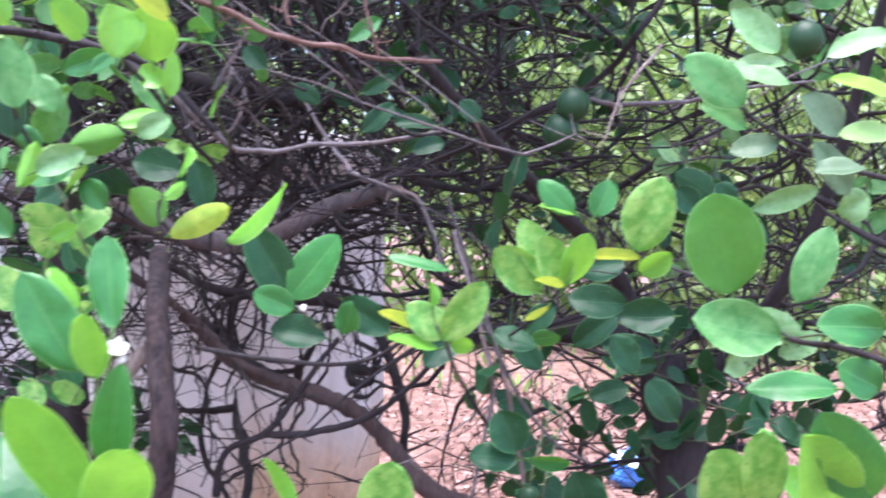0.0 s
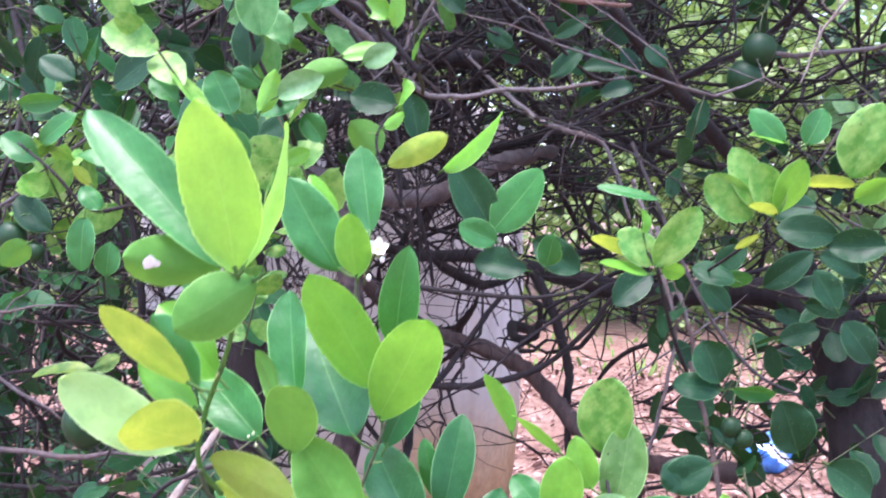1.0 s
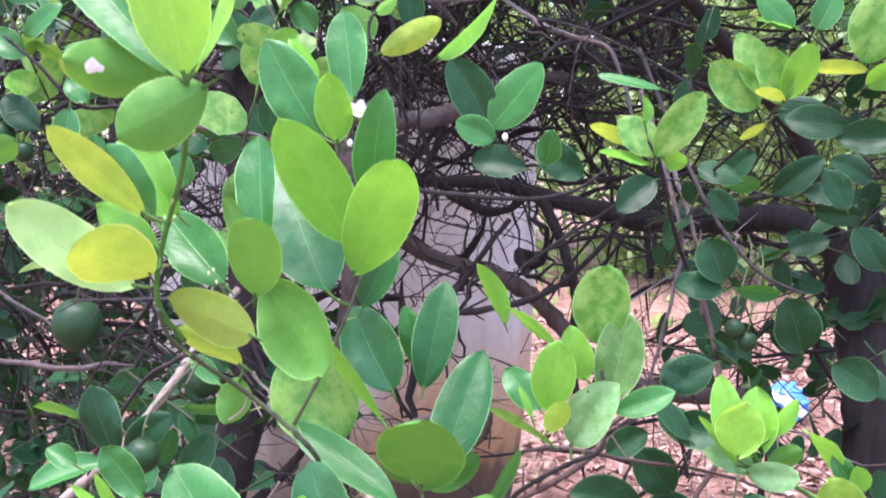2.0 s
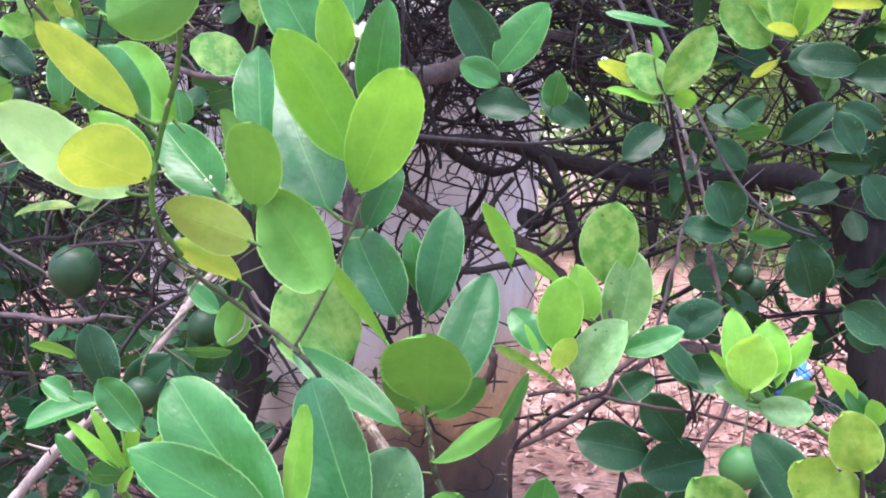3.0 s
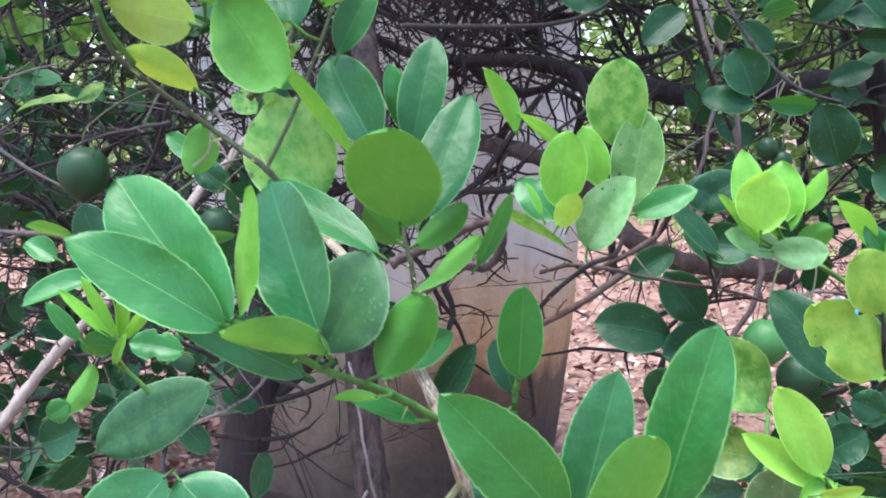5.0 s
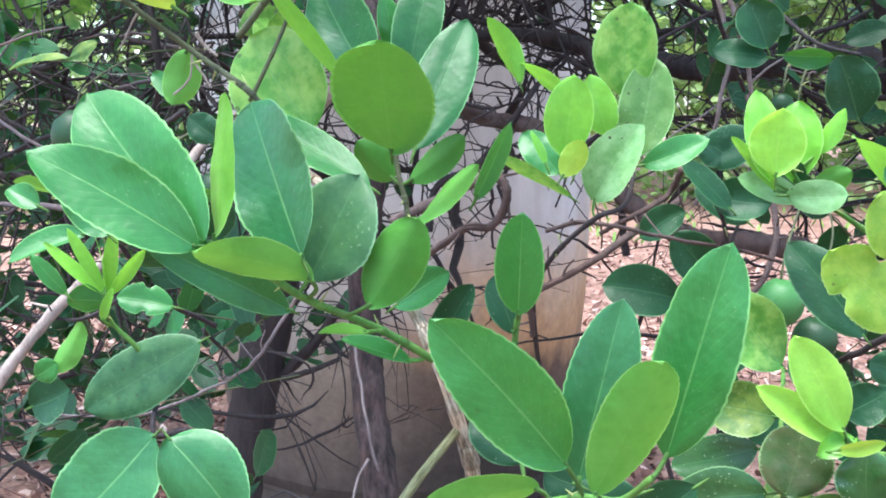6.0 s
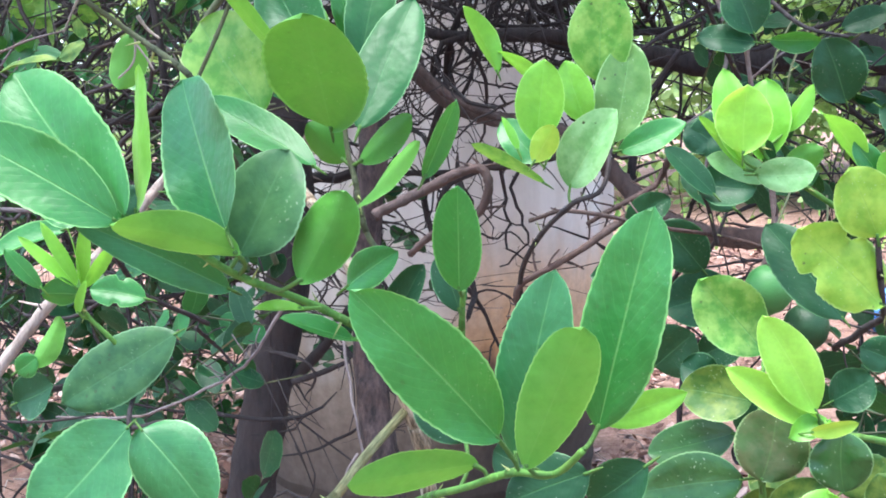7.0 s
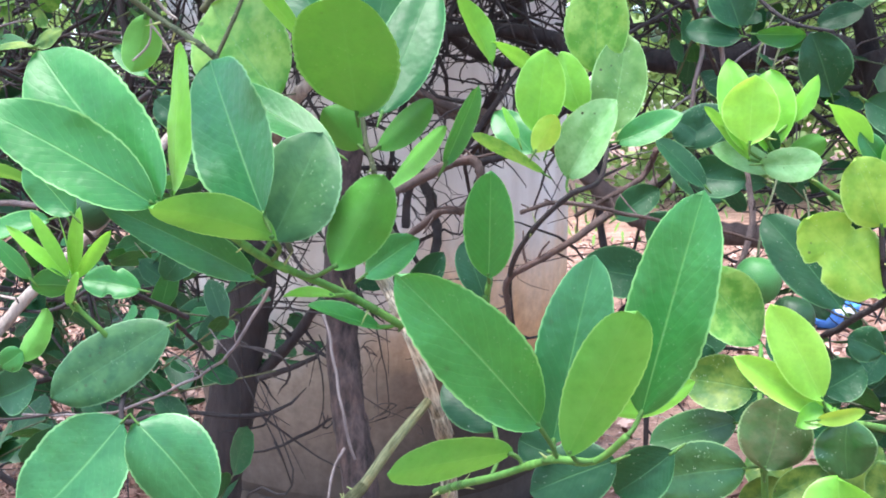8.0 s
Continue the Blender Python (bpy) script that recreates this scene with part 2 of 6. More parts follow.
def plaster_material():
    """Old lime plaster, rain-splashed with red earth along its foot."""
    m, n, l, p = material("stained_plaster")
    tc = n.new("ShaderNodeTexCoord")
    sep = n.new("ShaderNodeSeparateXYZ")
    l.new(tc.outputs["Object"], sep.inputs[0])
    big = noise_node(n, l, 2.2, 5.0, 0.65)
    fine = noise_node(n, l, 30.0, 6.0, 0.7)
    streak = n.new("ShaderNodeTexNoise")
    mp = n.new("ShaderNodeMapping")
    mp.inputs["Scale"].default_value = (9, 9, 0.7)
    l.new(tc.outputs["Object"], mp.inputs["Vector"])
    l.new(mp.outputs[0], streak.inputs["Vector"])
    streak.inputs["Scale"].default_value, streak.inputs["Detail"].default_value = 1.0, 5.0
    white = ramp(n, (0.25, (0.58, 0.565, 0.55)), (0.7, (0.79, 0.775, 0.755)))
    l.new(big.outputs[0], white.inputs[0])
    grime = ramp(n, (0.35, (0.70, 0.67, 0.65)), (0.6, (1, 1, 1)))
    l.new(streak.outputs[0], grime.inputs[0])
    body = mix(n, l, "MULTIPLY", 0.8, white.outputs[0], grime.outputs[0])
    # splash height wanders along the wall
    h = math_node(n, l, "ADD", sep.outputs[2], math_node(n, l, "MULTIPLY", math_node(n, l, "SUBTRACT", big.outputs[0], 0.5), -0.3))
    h = math_node(n, l, "ADD", h, math_node(n, l, "MULTIPLY", math_node(n, l, "SUBTRACT", streak.outputs[0], 0.5), 0.3))
    h = math_node(n, l, "SUBTRACT", h, 0.15)
    # orange clay climbs the open side, coloured as lit; the other as shaded
    dry = math_node(n, l, "ADD", sep.outputs[0], math_node(n, l, "MULTIPLY", big.outputs[0], 0.3))
    dry = math_node(n, l, "MULTIPLY", math_node(n, l, "SUBTRACT", dry, 0.26), 4.0, True)
    s = ramp(n, (0.34, (1, 1, 1)), (0.50, (0.7, 0.7, 0.7)), (0.62, (0.25, 0.25, 0.25)), (0.78, (0, 0, 0)))
    l.new(math_node(n, l, "SUBTRACT", h, math_node(n, l, "MULTIPLY", dry, 0.14)), s.inputs[0])
    # earth stain with tree shade mixed into its browns
    shaded_stain = ramp(n, (0.0, (0.10, 0.074, 0.059)), (0.20, (0.22, 0.166, 0.130)), (0.36, (0.33, 0.27, 0.215)), (0.58, (0.52, 0.48, 0.44)))
    l.new(h, shaded_stain.inputs[0])
    # clay bright as in open light, near black low down for underside shade
    lit_clay = ramp(n, (0.08, (0.055, 0.038, 0.030)), (0.30, (0.15, 0.088, 0.058)), (0.40, (0.50, 0.28, 0.14)), (0.60, (0.66, 0.42, 0.24)), (0.80, (0.62, 0.54, 0.46)))
    l.new(h, lit_clay.inputs[0])
    earth_colour = mix(n, l, "MIX", dry, shaded_stain.outputs[0], lit_clay.outputs[0])
    speck = ramp(n, (0.3, (0.72, 0.70, 0.68)), (0.7, (1.1, 1.1, 1.1)))
    l.new(fine.outputs[0], speck.inputs[0])
    col = mix(n, l, "MIX", s.outputs[0], body, mix(n, l, "MULTIPLY", 1.0, earth_colour, speck.outputs[0]))
    l.new(col, p.inputs["Base Color"])
    p.inputs["Roughness"].default_value = 0.9
    bump = n.new("ShaderNodeBump")
    bump.inputs["Strength"].default_value, bump.inputs["Distance"].default_value = 0.5, 0.006
    l.new(fine.outputs[0], bump.inputs["Height"])
    l.new(bump.outputs[0], p.inputs["Normal"])
    return m


def earth_material():
    m, n, l, p = material("red_earth")
    big = noise_node(n, l, 1.3, 6.0, 0.65)
    fine = noise_node(n, l, 38.0, 8.0, 0.75)
    a = ramp(n, (0.3, (0.14, 0.082, 0.060)), (0.5, (0.275, 0.175, 0.132)), (0.7, (0.42, 0.305, 0.245)))
    l.new(fine.outputs[0], a.inputs[0])
    b = ramp(n, (0.35, (0.62, 0.5, 0.45)), (0.65, (1, 1, 1)))
    l.new(big.outputs[0], b.inputs[0])
    drift = noise_node(n, l, 5.5, 5.0, 0.6)
    c = ramp(n, (0.40, (0.60, 0.50, 0.46)), (0.58, (1.16, 1.14, 1.12)))
    l.new(drift.outputs[0], c.inputs[0])
    soil = mix(n, l, "MULTIPLY", 0.8, a.outputs[0], b.outputs[0])
    l.new(mix(n, l, "MULTIPLY", 0.85, soil, c.outputs[0]), p.inputs["Base Color"])
    p.inputs["Roughness"].default_value = 0.95
    bump = n.new("ShaderNodeBump")
    bump.inputs["Strength"].default_value, bump.inputs["Distance"].default_value = 0.8, 0.02
    l.new(fine.outputs[0], bump.inputs["Height"])
    l.new(bump.outputs[0], p.inputs["Normal"])
    return m


def island_material(name, stops, rough=0.8):
    m, n, l, p = material(name)
    g = n.new("ShaderNodeNewGeometry")
    c = ramp(n, *stops)
    l.new(g.outputs["Random Per Island"], c.inputs[0])
    grain = noise_node(n, l, 150.0, 4.0)
    gr = ramp(n, (0.3, (0.7, 0.68, 0.66)), (0.7, (1, 1, 1)))
    l.new(grain.outputs[0], gr.inputs[0])
    l.new(mix(n, l, "MULTIPLY", 0.8, c.outputs[0], gr.outputs[0]), p.inputs["Base Color"])
    p.inputs["Roughness"].default_value = rough
    return m


def fruit_material(name, low, high):
    m, n, l, p = material(name)
    big = noise_node(n, l, 30.0, 2.0)
    c = ramp(n, (0.3, low), (0.7, high))
    l.new(big.outputs[0], c.inputs[0])
    l.new(c.outputs[0], p.inputs["Base Color"])
    p.inputs["Roughness"].default_value = 0.48
    p.inputs["Specular IOR Level"].default_value = 0.3
    pore = noise_node(n, l, 900.0, 1.0)
    bump = n.new("ShaderNodeBump")
    bump.inputs["Strength"].default_value, bump.inputs["Distance"].default_value = 0.4, 0.0006
    l.new(pore.outputs[0], bump.inputs["Height"])
    l.new(bump.outputs[0], p.inputs["Normal"])
    return m


def plain_material(name, low, high, scale, rough=0.5):
    m, n, l, p = material(name)
    a = noise_node(n, l, scale, 3.0)
    c = ramp(n, (0.35, low), (0.65, high))
    l.new(a.outputs[0], c.inputs[0])
    l.new(c.outputs[0], p.inputs["Base Color"])
    p.inputs["Roughness"].default_value = rough
    return m


PLASTER, EARTH = plaster_material(), earth_material()
# green rind darkened for fruit hanging in shade
LIME = fruit_material("lime_skin_shaded", (0.008, 0.034, 0.013), (0.018, 0.060, 0.020))
# same rind brightened, for the one fruit that stands in light
LIME_LIT = fruit_material("lime_skin_lit", (0.030, 0.125, 0.034), (0.055, 0.180, 0.048))
LITTER = island_material("dry_leaf_litter", ((0.0, (0.075, 0.030, 0.021)), (0.40, (0.20, 0.095, 0.070)), (0.78, (0.36, 0.215, 0.170)), (1.0, (0.60, 0.46, 0.40))))
WEEDS = island_material("low_weeds", ((0.0, (0.08, 0.2, 0.03)), (1.0, (0.25, 0.38, 0.08))))
PETAL = plain_material("petal_white", (0.75, 0.75, 0.66), (0.85, 0.84, 0.78), 300, 0.6)
BUD = plain_material("bud_pale_green", (0.45, 0.55, 0.25), (0.6, 0.66, 0.4), 300, 0.5)
BLUEBAG = plain_material("plastic_blue", (0.03, 0.16, 0.55), (0.08, 0.28, 0.72), 20, 0.3)
WHITEBAG = plain_material("plastic_white", (0.62, 0.68, 0.75), (0.8, 0.83, 0.86), 20, 0.3)
THORN = plain_material("thorn_tan", (0.18, 0.27, 0.07), (0.30, 0.32, 0.12), 200, 0.6)

# ---- shapes ----


class Shape:
    """Collects vertices, faces, uv and material slots of one mesh."""

    def __init__(self):
        self.v, self.f, self.uv, self.slot, self.count = [], [], [], [], 0

    def add(self, verts, faces, uv=None, slot=0):
        verts = np.asarray(verts, float)
        base = self.count
        self.v.append(verts)
        self.count += len(verts)
        for face in faces:
            self.f.append(tuple(base + i for i in face))
            self.slot.append(slot)
        self.uv.append(np.full((len(verts), 2), 0.3) if uv is None else np.asarray(uv, float))

    def mesh(self, name, *mats, smooth=True):
        me = bpy.data.meshes.new(name)
        me.from_pydata(np.concatenate(self.v).tolist(), [], self.f)
        for m in mats:
            me.materials.append(m)
        me.polygons.foreach_set("material_index", self.slot)
        me.polygons.foreach_set("use_smooth", [smooth] * len(self.f))
        loops = np.empty(len(me.loops), int)
        me.loops.foreach_get("vertex_index", loops)
        layer = me.uv_layers.new(name="UVMap")
        layer.data.foreach_set("uv", np.concatenate(self.uv)[loops].ravel())
        me.update()
        return me


def spline(points, per=5):
    """Catmull-Rom points through the given ones."""
    p = np.array([points[0], *points, points[-1]], float)
    t = np.linspace(0, 1, per, endpoint=False)[:, None]
    out = []
    for a, b, c, d in zip(p, p[1:], p[2:], p[3:]):
        out.append(0.5 * (2 * b + (c - a) * t + (2 * a - 5 * b + 4 * c - d) * t**2 + (3 * b - a - 3 * c + d) * t**3))
    return np.concatenate([*out, p[-1:]])


def tube(shape, path, r0, r1, sides=6, slot=0, rough=0.0, rng=random, taper=False):
    path = np.asarray(path, float)
    n = len(path)
    along = np.gradient(path, axis=0)
    along /= np.linalg.norm(along, axis=1)[:, None] + 1e-12
    ref = np.array([0.31, 0.2, 0.93]) if abs(along[:, 2].mean()) < 0.8 else np.array([0.95, 0.3, 0.1])
    a = np.cross(along, ref)
    a /= np.linalg.norm(a, axis=1)[:, None] + 1e-12
    b = np.cross(along, a)
    ang = np.linspace(0, 2 * math.pi, sides, endpoint=False)
    rad = np.linspace(r0, r1, n)[:, None]
    if taper:
        rad = rad * np.minimum(1.0, 0.15 + np.arange(n) / 3.0)[:, None]
    if rough:
        rad = rad * (1 + rough * np.array([[rng.uniform(-1, 1) for _ in range(sides)] for _ in range(n)]))
    rings = path[:, None] + rad[..., None] * (np.cos(ang)[None, :, None] * a[:, None] + np.sin(ang)[None, :, None] * b[:, None])
    faces = [(i * sides + j, i * sides + (j + 1) % sides, (i + 1) * sides + (j + 1) % sides, (i + 1) * sides + j) for i in range(n - 1) for j in range(sides)]
    faces.append(tuple(range(sides - 1, -1, -1)))
    faces.append(tuple((n - 1) * sides + j for j in range(sides)))
    run = np.concatenate([[0.0], np.cumsum(np.linalg.norm(np.diff(path, axis=0), axis=1))])
    uv = np.stack(np.meshgrid(run, np.abs(np.linspace(-1, 1, sides, endpoint=False)), indexing="ij"), -1)
    shape.add(rings.reshape(-1, 3), faces, uv.reshape(-1, 2), slot)


def blade(length, width, fold, curl, wave, rng, nu=14, nv=3, notch=0.010, twist=0.0, blunt=1.0, bitten=0.0, egg=None):
    """A leaf blade along +y, face up, base at the origin: elliptic, finely scalloped, folded along the midrib."""
    s = np.linspace(0, 1, nu + 1)
    us = (1 - np.cos(math.pi * s)) / 2
    vs = np.linspace(-1, 1, 2 * nv + 1)
    lean, ph, free = rng.uniform(-0.04, 0.04), rng.uniform(0, 6.3), rng.uniform(-0.10, 0.12)
    egg = free if egg is None else egg
    half = np.sin(math.pi * s) ** (blunt + 0.38 * (1 - s) ** 1.5) * (1 + egg * np.cos(math.pi * s))
    half[0], half[-1] = 0.05, 0.02
    teeth = np.array([rng.uniform(0.2, 1.6) for _ in s])
    scal = 1 + notch * np.cos(s * math.pi * nu) * teeth * (half > 0.25)
    u, v = np.meshgrid(us, vs, indexing="ij")
    if bitten:
        half = half * (1 - bitten * np.clip(np.sin(s * 17 + ph) + np.sin(s * 29 + 2 * ph) - 0.5, 0, 1))
    x = v * (half * scal)[:, None] * width / 2 + lean * width * np.sin(math.pi * u)
    y = u * length * (1 - 0.02 * np.abs(v) ** 2)
    z = fold * np.abs(v) ** 1.3 * half[:, None] * width / 2 - curl * length * (u**2 - u) + wave * width * np.sin(u * 9 + ph + v * 1.7) * np.abs(v) + 0.35 * wave * width * np.sin(u * 23 + 2 * ph + v) * v**2
    z = z + rng.uniform(-0.30, 0.12) * np.abs(v) ** 3.5 * half[:, None] * width / 2 + rng.uniform(-0.10, 0.10) * width * np.sin(u * 3.1 + ph) * v
    a = twist * (u - 0.5)
    x, z = x * np.cos(a) - z * np.sin(a), x * np.sin(a) + z * np.cos(a)
    k = 2 * nv + 1
    faces = [(i * k + j, i * k + j + 1, (i + 1) * k + j + 1, (i + 1) * k + j) for i in range(nu) for j in range(2 * nv)]
    uv = np.stack([u, 0.5 + v / 2], -1).reshape(-1, 2)
    return np.stack([x, y, z], -1).reshape(-1, 3), faces, uv


def leaf_frame(base, tip, turn):
    """Axes of a leaf from base to tip; at turn 0 its face looks out of the crown, towards -y and up; turned over, its back looks out and down."""
    base, tip = Vector(base), Vector(tip)
    ax = (tip - base).normalized()
    nrm = Vector((0, -1, 0.32 if abs(turn) < 95 else -0.2))
    nrm = (nrm - ax * nrm.dot(ax)).normalized()
    nrm = Matrix.Rotation(radians(turn), 3, ax) @ nrm
    side = ax.cross(nrm)
    return Matrix((side, ax, nrm)).transposed().to_4x4()


def part(name, me, parent, label="", m=None):
    ob = new(name, me)
    ob.parent = parent
    ob.matrix_parent_inverse = parent.matrix_world.inverted() if m is None else Matrix()
    if m is not None:
        ob.matrix_basis = m
    if label:
        ob["label"] = label
    return ob


def thing(name, at, label, category, group="", kind=""):
    ob = new(name)
    ob.empty_display_size = 0.05
    ob.matrix_world = Matrix.Translation(at)
    ob.location = at
    bpy.context.view_layer.update()
    return tagged(ob, label, category, group, kind)


# ---- ground and tank ----
span = np.concatenate([-np.geomspace(400, 9, 12), np.linspace(-8, 8, 81), np.geomspace(9, 400, 12)])
gx, gy = np.meshgrid(span, span + 3.0, indexing="ij")
gz = np.array([[0.02 * noise.noise((x * 0.9, y * 0.9, 0)) + 0.006 * noise.noise((x * 5, y * 5, 3)) if abs(x) < 9 and abs(y) < 12 else 0.0 for x, y in zip(r, s)] for r, s in zip(gx, gy)])
k = len(span)
sh = Shape()
sh.add(np.stack([gx, gy, gz], -1).reshape(-1, 3), [(i * k + j, (i + 1) * k + j, (i + 1) * k + j + 1, i * k + j + 1) for i in range(k - 1) for j in range(k - 1)])
tagged(new("ground", sh.mesh("ground", EARTH)), "pinkish red bare earth under the lime trees", "ground", kind="structure")


def tank(at, radius, height):
    """A round plastered masonry tank with a slightly wider rim."""
    ob = thing("water_tank", at, "round grey-white plastered tank, foot stained with earth and darkened by painted shade", "water tank")
    swell = [(radius * (0.86 + 0.14 * math.sin(math.pi / 2 * min(1.0, z / 0.9)) ** 1.3), z) for z in np.linspace(0.0, 0.95, 17).tolist()]
    profile = [(radius * 0.86, -0.05), *swell, (radius, height - 0.13), (radius * 0.88, height - 0.13), (radius * 0.88, 0.1), (0.001, 0.1)]
    rim = [(radius * 0.87, height - 0.127), (radius * 1.035, height - 0.127), (radius * 1.04, height - 0.02), (radius * 1.02, height), (radius * 0.89, height), (radius * 0.87, height - 0.02), (radius * 0.87, height - 0.127)]
    turned(ob, "tank_wall", profile)
    turned(ob, "rim", rim)


def turned(ob, name, profile):
    fine = []
    for (r0, z0), (r1, z1) in zip(profile, profile[1:]):
        n = max(1, int(math.hypot(r1 - r0, z1 - z0) / 0.06))
        fine += [(r0 + (r1 - r0) * i / n, z0 + (z1 - z0) * i / n) for i in range(n)]
    fine.append(profile[-1])
    seg, sh = 96, Shape()
    verts = []
    for r, z in fine:
        for s in range(seg):
            a = 2 * math.pi * s / seg
            k = 1 + 0.012 * noise.noise((3 * math.cos(a), 3 * math.sin(a), z * 2.5)) + 0.004 * noise.noise((9 * math.cos(a), 9 * math.sin(a), z * 8))
            verts.append((r * k * math.cos(a), r * k * math.sin(a), z))
    faces = [(i * seg + s, i * seg + (s + 1) % seg, (i + 1) * seg + (s + 1) % seg, (i + 1) * seg + s) for i in range(len(fine) - 1) for s in range(seg)]
    sh.add(verts, faces)
    part(name, sh.mesh(name, PLASTER), ob, "", Matrix())


tank((-0.92, 3.30, 0.0), 0.62, 1.70)

# ---- trees ----
tree_left = thing("lime_tree", (-0.68, 1.28, 0), "old thorny lime tree with a dark leaning trunk", "tree", "lime trees")
tree_mid = thing("lime_tree", (-0.26, 1.05, 0), "lime tree with fresh leafy shoots before a plastered tank", "tree", "lime trees")
tree_near = thing("lime_tree", (-0.04, 0.92, 0), "young lime tree full of fresh glossy green leaves", "tree", "lime trees")
tree_right = thing("lime_tree", (0.37, 1.47, 0), "lime tree with a dense crown of dry twigs", "tree", "lime trees")


def trunk(tree, r0, r1, *points, mat=None, label="dark rough bark", name="trunk"):
    sh, g = Shape(), random.Random(len(points) * 7 + int(r0 * 1000))
    path = spline(points, 9)
    path += np.array([[0.06 * r0 * 3 * noise.noise(Vector(q) * 6 + Vector((i, 0, 0))) for i in range(3)] for q in path.tolist()])
    tube(sh, path, r0, r1, 12, rough=0.07, rng=g)
    return part(name, sh.mesh(name, mat or BARK), tree, label)


trunk(tree_mid, 0.022, 0.012, (-0.26, 1.05, -0.03), (-0.28, 1.06, 0.4), (-0.314, 1.082, 0.79), (-0.328, 1.09, 0.88), (-0.336, 1.10, 0.96), (-0.322, 1.075, 1.08), (-0.301, 1.057, 1.20), (-0.312, 1.07, 1.29), (-0.33, 1.12, 1.345), (-0.37, 1.25, 1.40), mat=FLAKY)
trunk(tree_left, 0.036, 0.028, (-0.68, 1.28, -0.03), (-0.63, 1.30, 0.45), (-0.597, 1.317, 0.69), (-0.573, 1.339, 0.82), (-0.553, 1.358, 0.94), (-0.54, 1.38, 1.1), (-0.56, 1.42, 1.4), (-0.62, 1.5, 1.9))
trunk(tree_right, 0.050, 0.036, (0.37, 1.47, -0.03), (0.355, 1.468, 0.6), (0.335, 1.465, 1.0), (0.322, 1.465, 1.10), (0.308, 1.467, 1.18), (0.29, 1.475, 1.26))
trunk(tree_right, 0.0150, 0.0060, (0.283, 1.503, 1.218), (0.213, 1.394, 1.381), (0.093, 1.231, 1.490), (-0.033, 1.067, 1.616), name="limb")
trunk(tree_right, 0.0160, 0.0060, (0.300, 1.514, 1.152), (0.387, 1.449, 1.272), (0.463, 1.340, 1.452), (0.512, 1.231, 1.752), name="limb")
trunk(tree_mid, 0.009, 0.026, (-0.331, 1.610, 1.317), (-0.228, 1.648, 1.317), (-0.120, 1.664, 1.293), (-0.048, 1.675, 1.277), (0.026, 1.687, 1.261), (0.146, 1.688, 1.269), (0.233, 1.643, 1.272), (0.303, 1.569, 1.234), name="limb")

trunk(tree_near, 0.014, 0.0046, (-0.04, 0.92, -0.02), (-0.055, 0.82, 0.25), (-0.07, 0.62, 0.6), (-0.08, 0.52, 0.82), (-0.076, 0.45, 1.01), mat=BARK_LIT)
trunk(tree_near, 0.006, 0.0026, (-0.076, 0.54, 0.78), (-0.10, 0.44, 0.92), (-0.118, 0.37, 1.03), mat=BARK_LIT, name="limb")
trunk(tree_near, 0.009, 0.0026, (-0.055, 0.82, 0.26), (0.02, 0.70, 0.55), (0.06, 0.66, 0.78), (0.085, 0.62, 0.945), mat=BARK_LIT, name="limb")
trunk(tree_near, 0.006, 0.0024, (0.03, 0.69, 0.60), (0.13, 0.66, 0.75), (0.19, 0.62, 0.90), (0.139, 0.60, 1.017), mat=BARK_LIT, name="limb")


def limb(tree, mat, r0, r1, *points):
    label = {PALE: "pale bare branch", RUST: "reddish brown branch", BARK: "dark rough branch", BARK_LIT: "greyish brown branch, coloured as lit"}.get(mat, "")
    sh, g = Shape(), random.Random(int(r0 * 1e5) + len(points))
    path = spline(points, 9)
    kink = 0.09 / max(r0, 0.0012)
    path += np.array([[0.9 * r0 * noise.noise(Vector(q) * kink + Vector((i * 9, 0, 0))) for i in range(3)] for q in path.tolist()])
    tube(sh, path, r0, r1, 9, rough=0.17, rng=g)
    # side twiglets with thorns
    for _ in range(0 if r0 < 0.0014 else min(8, int(3 + 0.02 / r0))):
        i = g.randrange(2, len(path) - 1)
        d = Vector((g.gauss(0, 1), g.gauss(0, 0.6), g.gauss(0, 1))).normalized()
        ln = g.uniform(3, 7) * r0 if r0 > 0.008 else g.uniform(0.006, 0.03)
        q = Vector(path[i])
        pts = [q + d * ln * s + Vector((g.gauss(0, 0.08), g.gauss(0, 0.08), g.gauss(0, 0.08))) * ln * s for s in (0, 0.5, 1)]
        tube(sh, spline([tuple(v) for v in pts], 3), min(r0 * 0.35, 0.004), 0.0006, 5)
    return part("branch", sh.mesh("branch", mat), tree, label)


STEMS = {}
STEM_WORDS = {"bark_green": "green stem with short thorns", "bark_grey_green": "grey-green woody stem", "bark_dark_green": "dark green stem", "bark_olive": "olive woody stem", "bark_twig_shaded": "thin brown twig"}


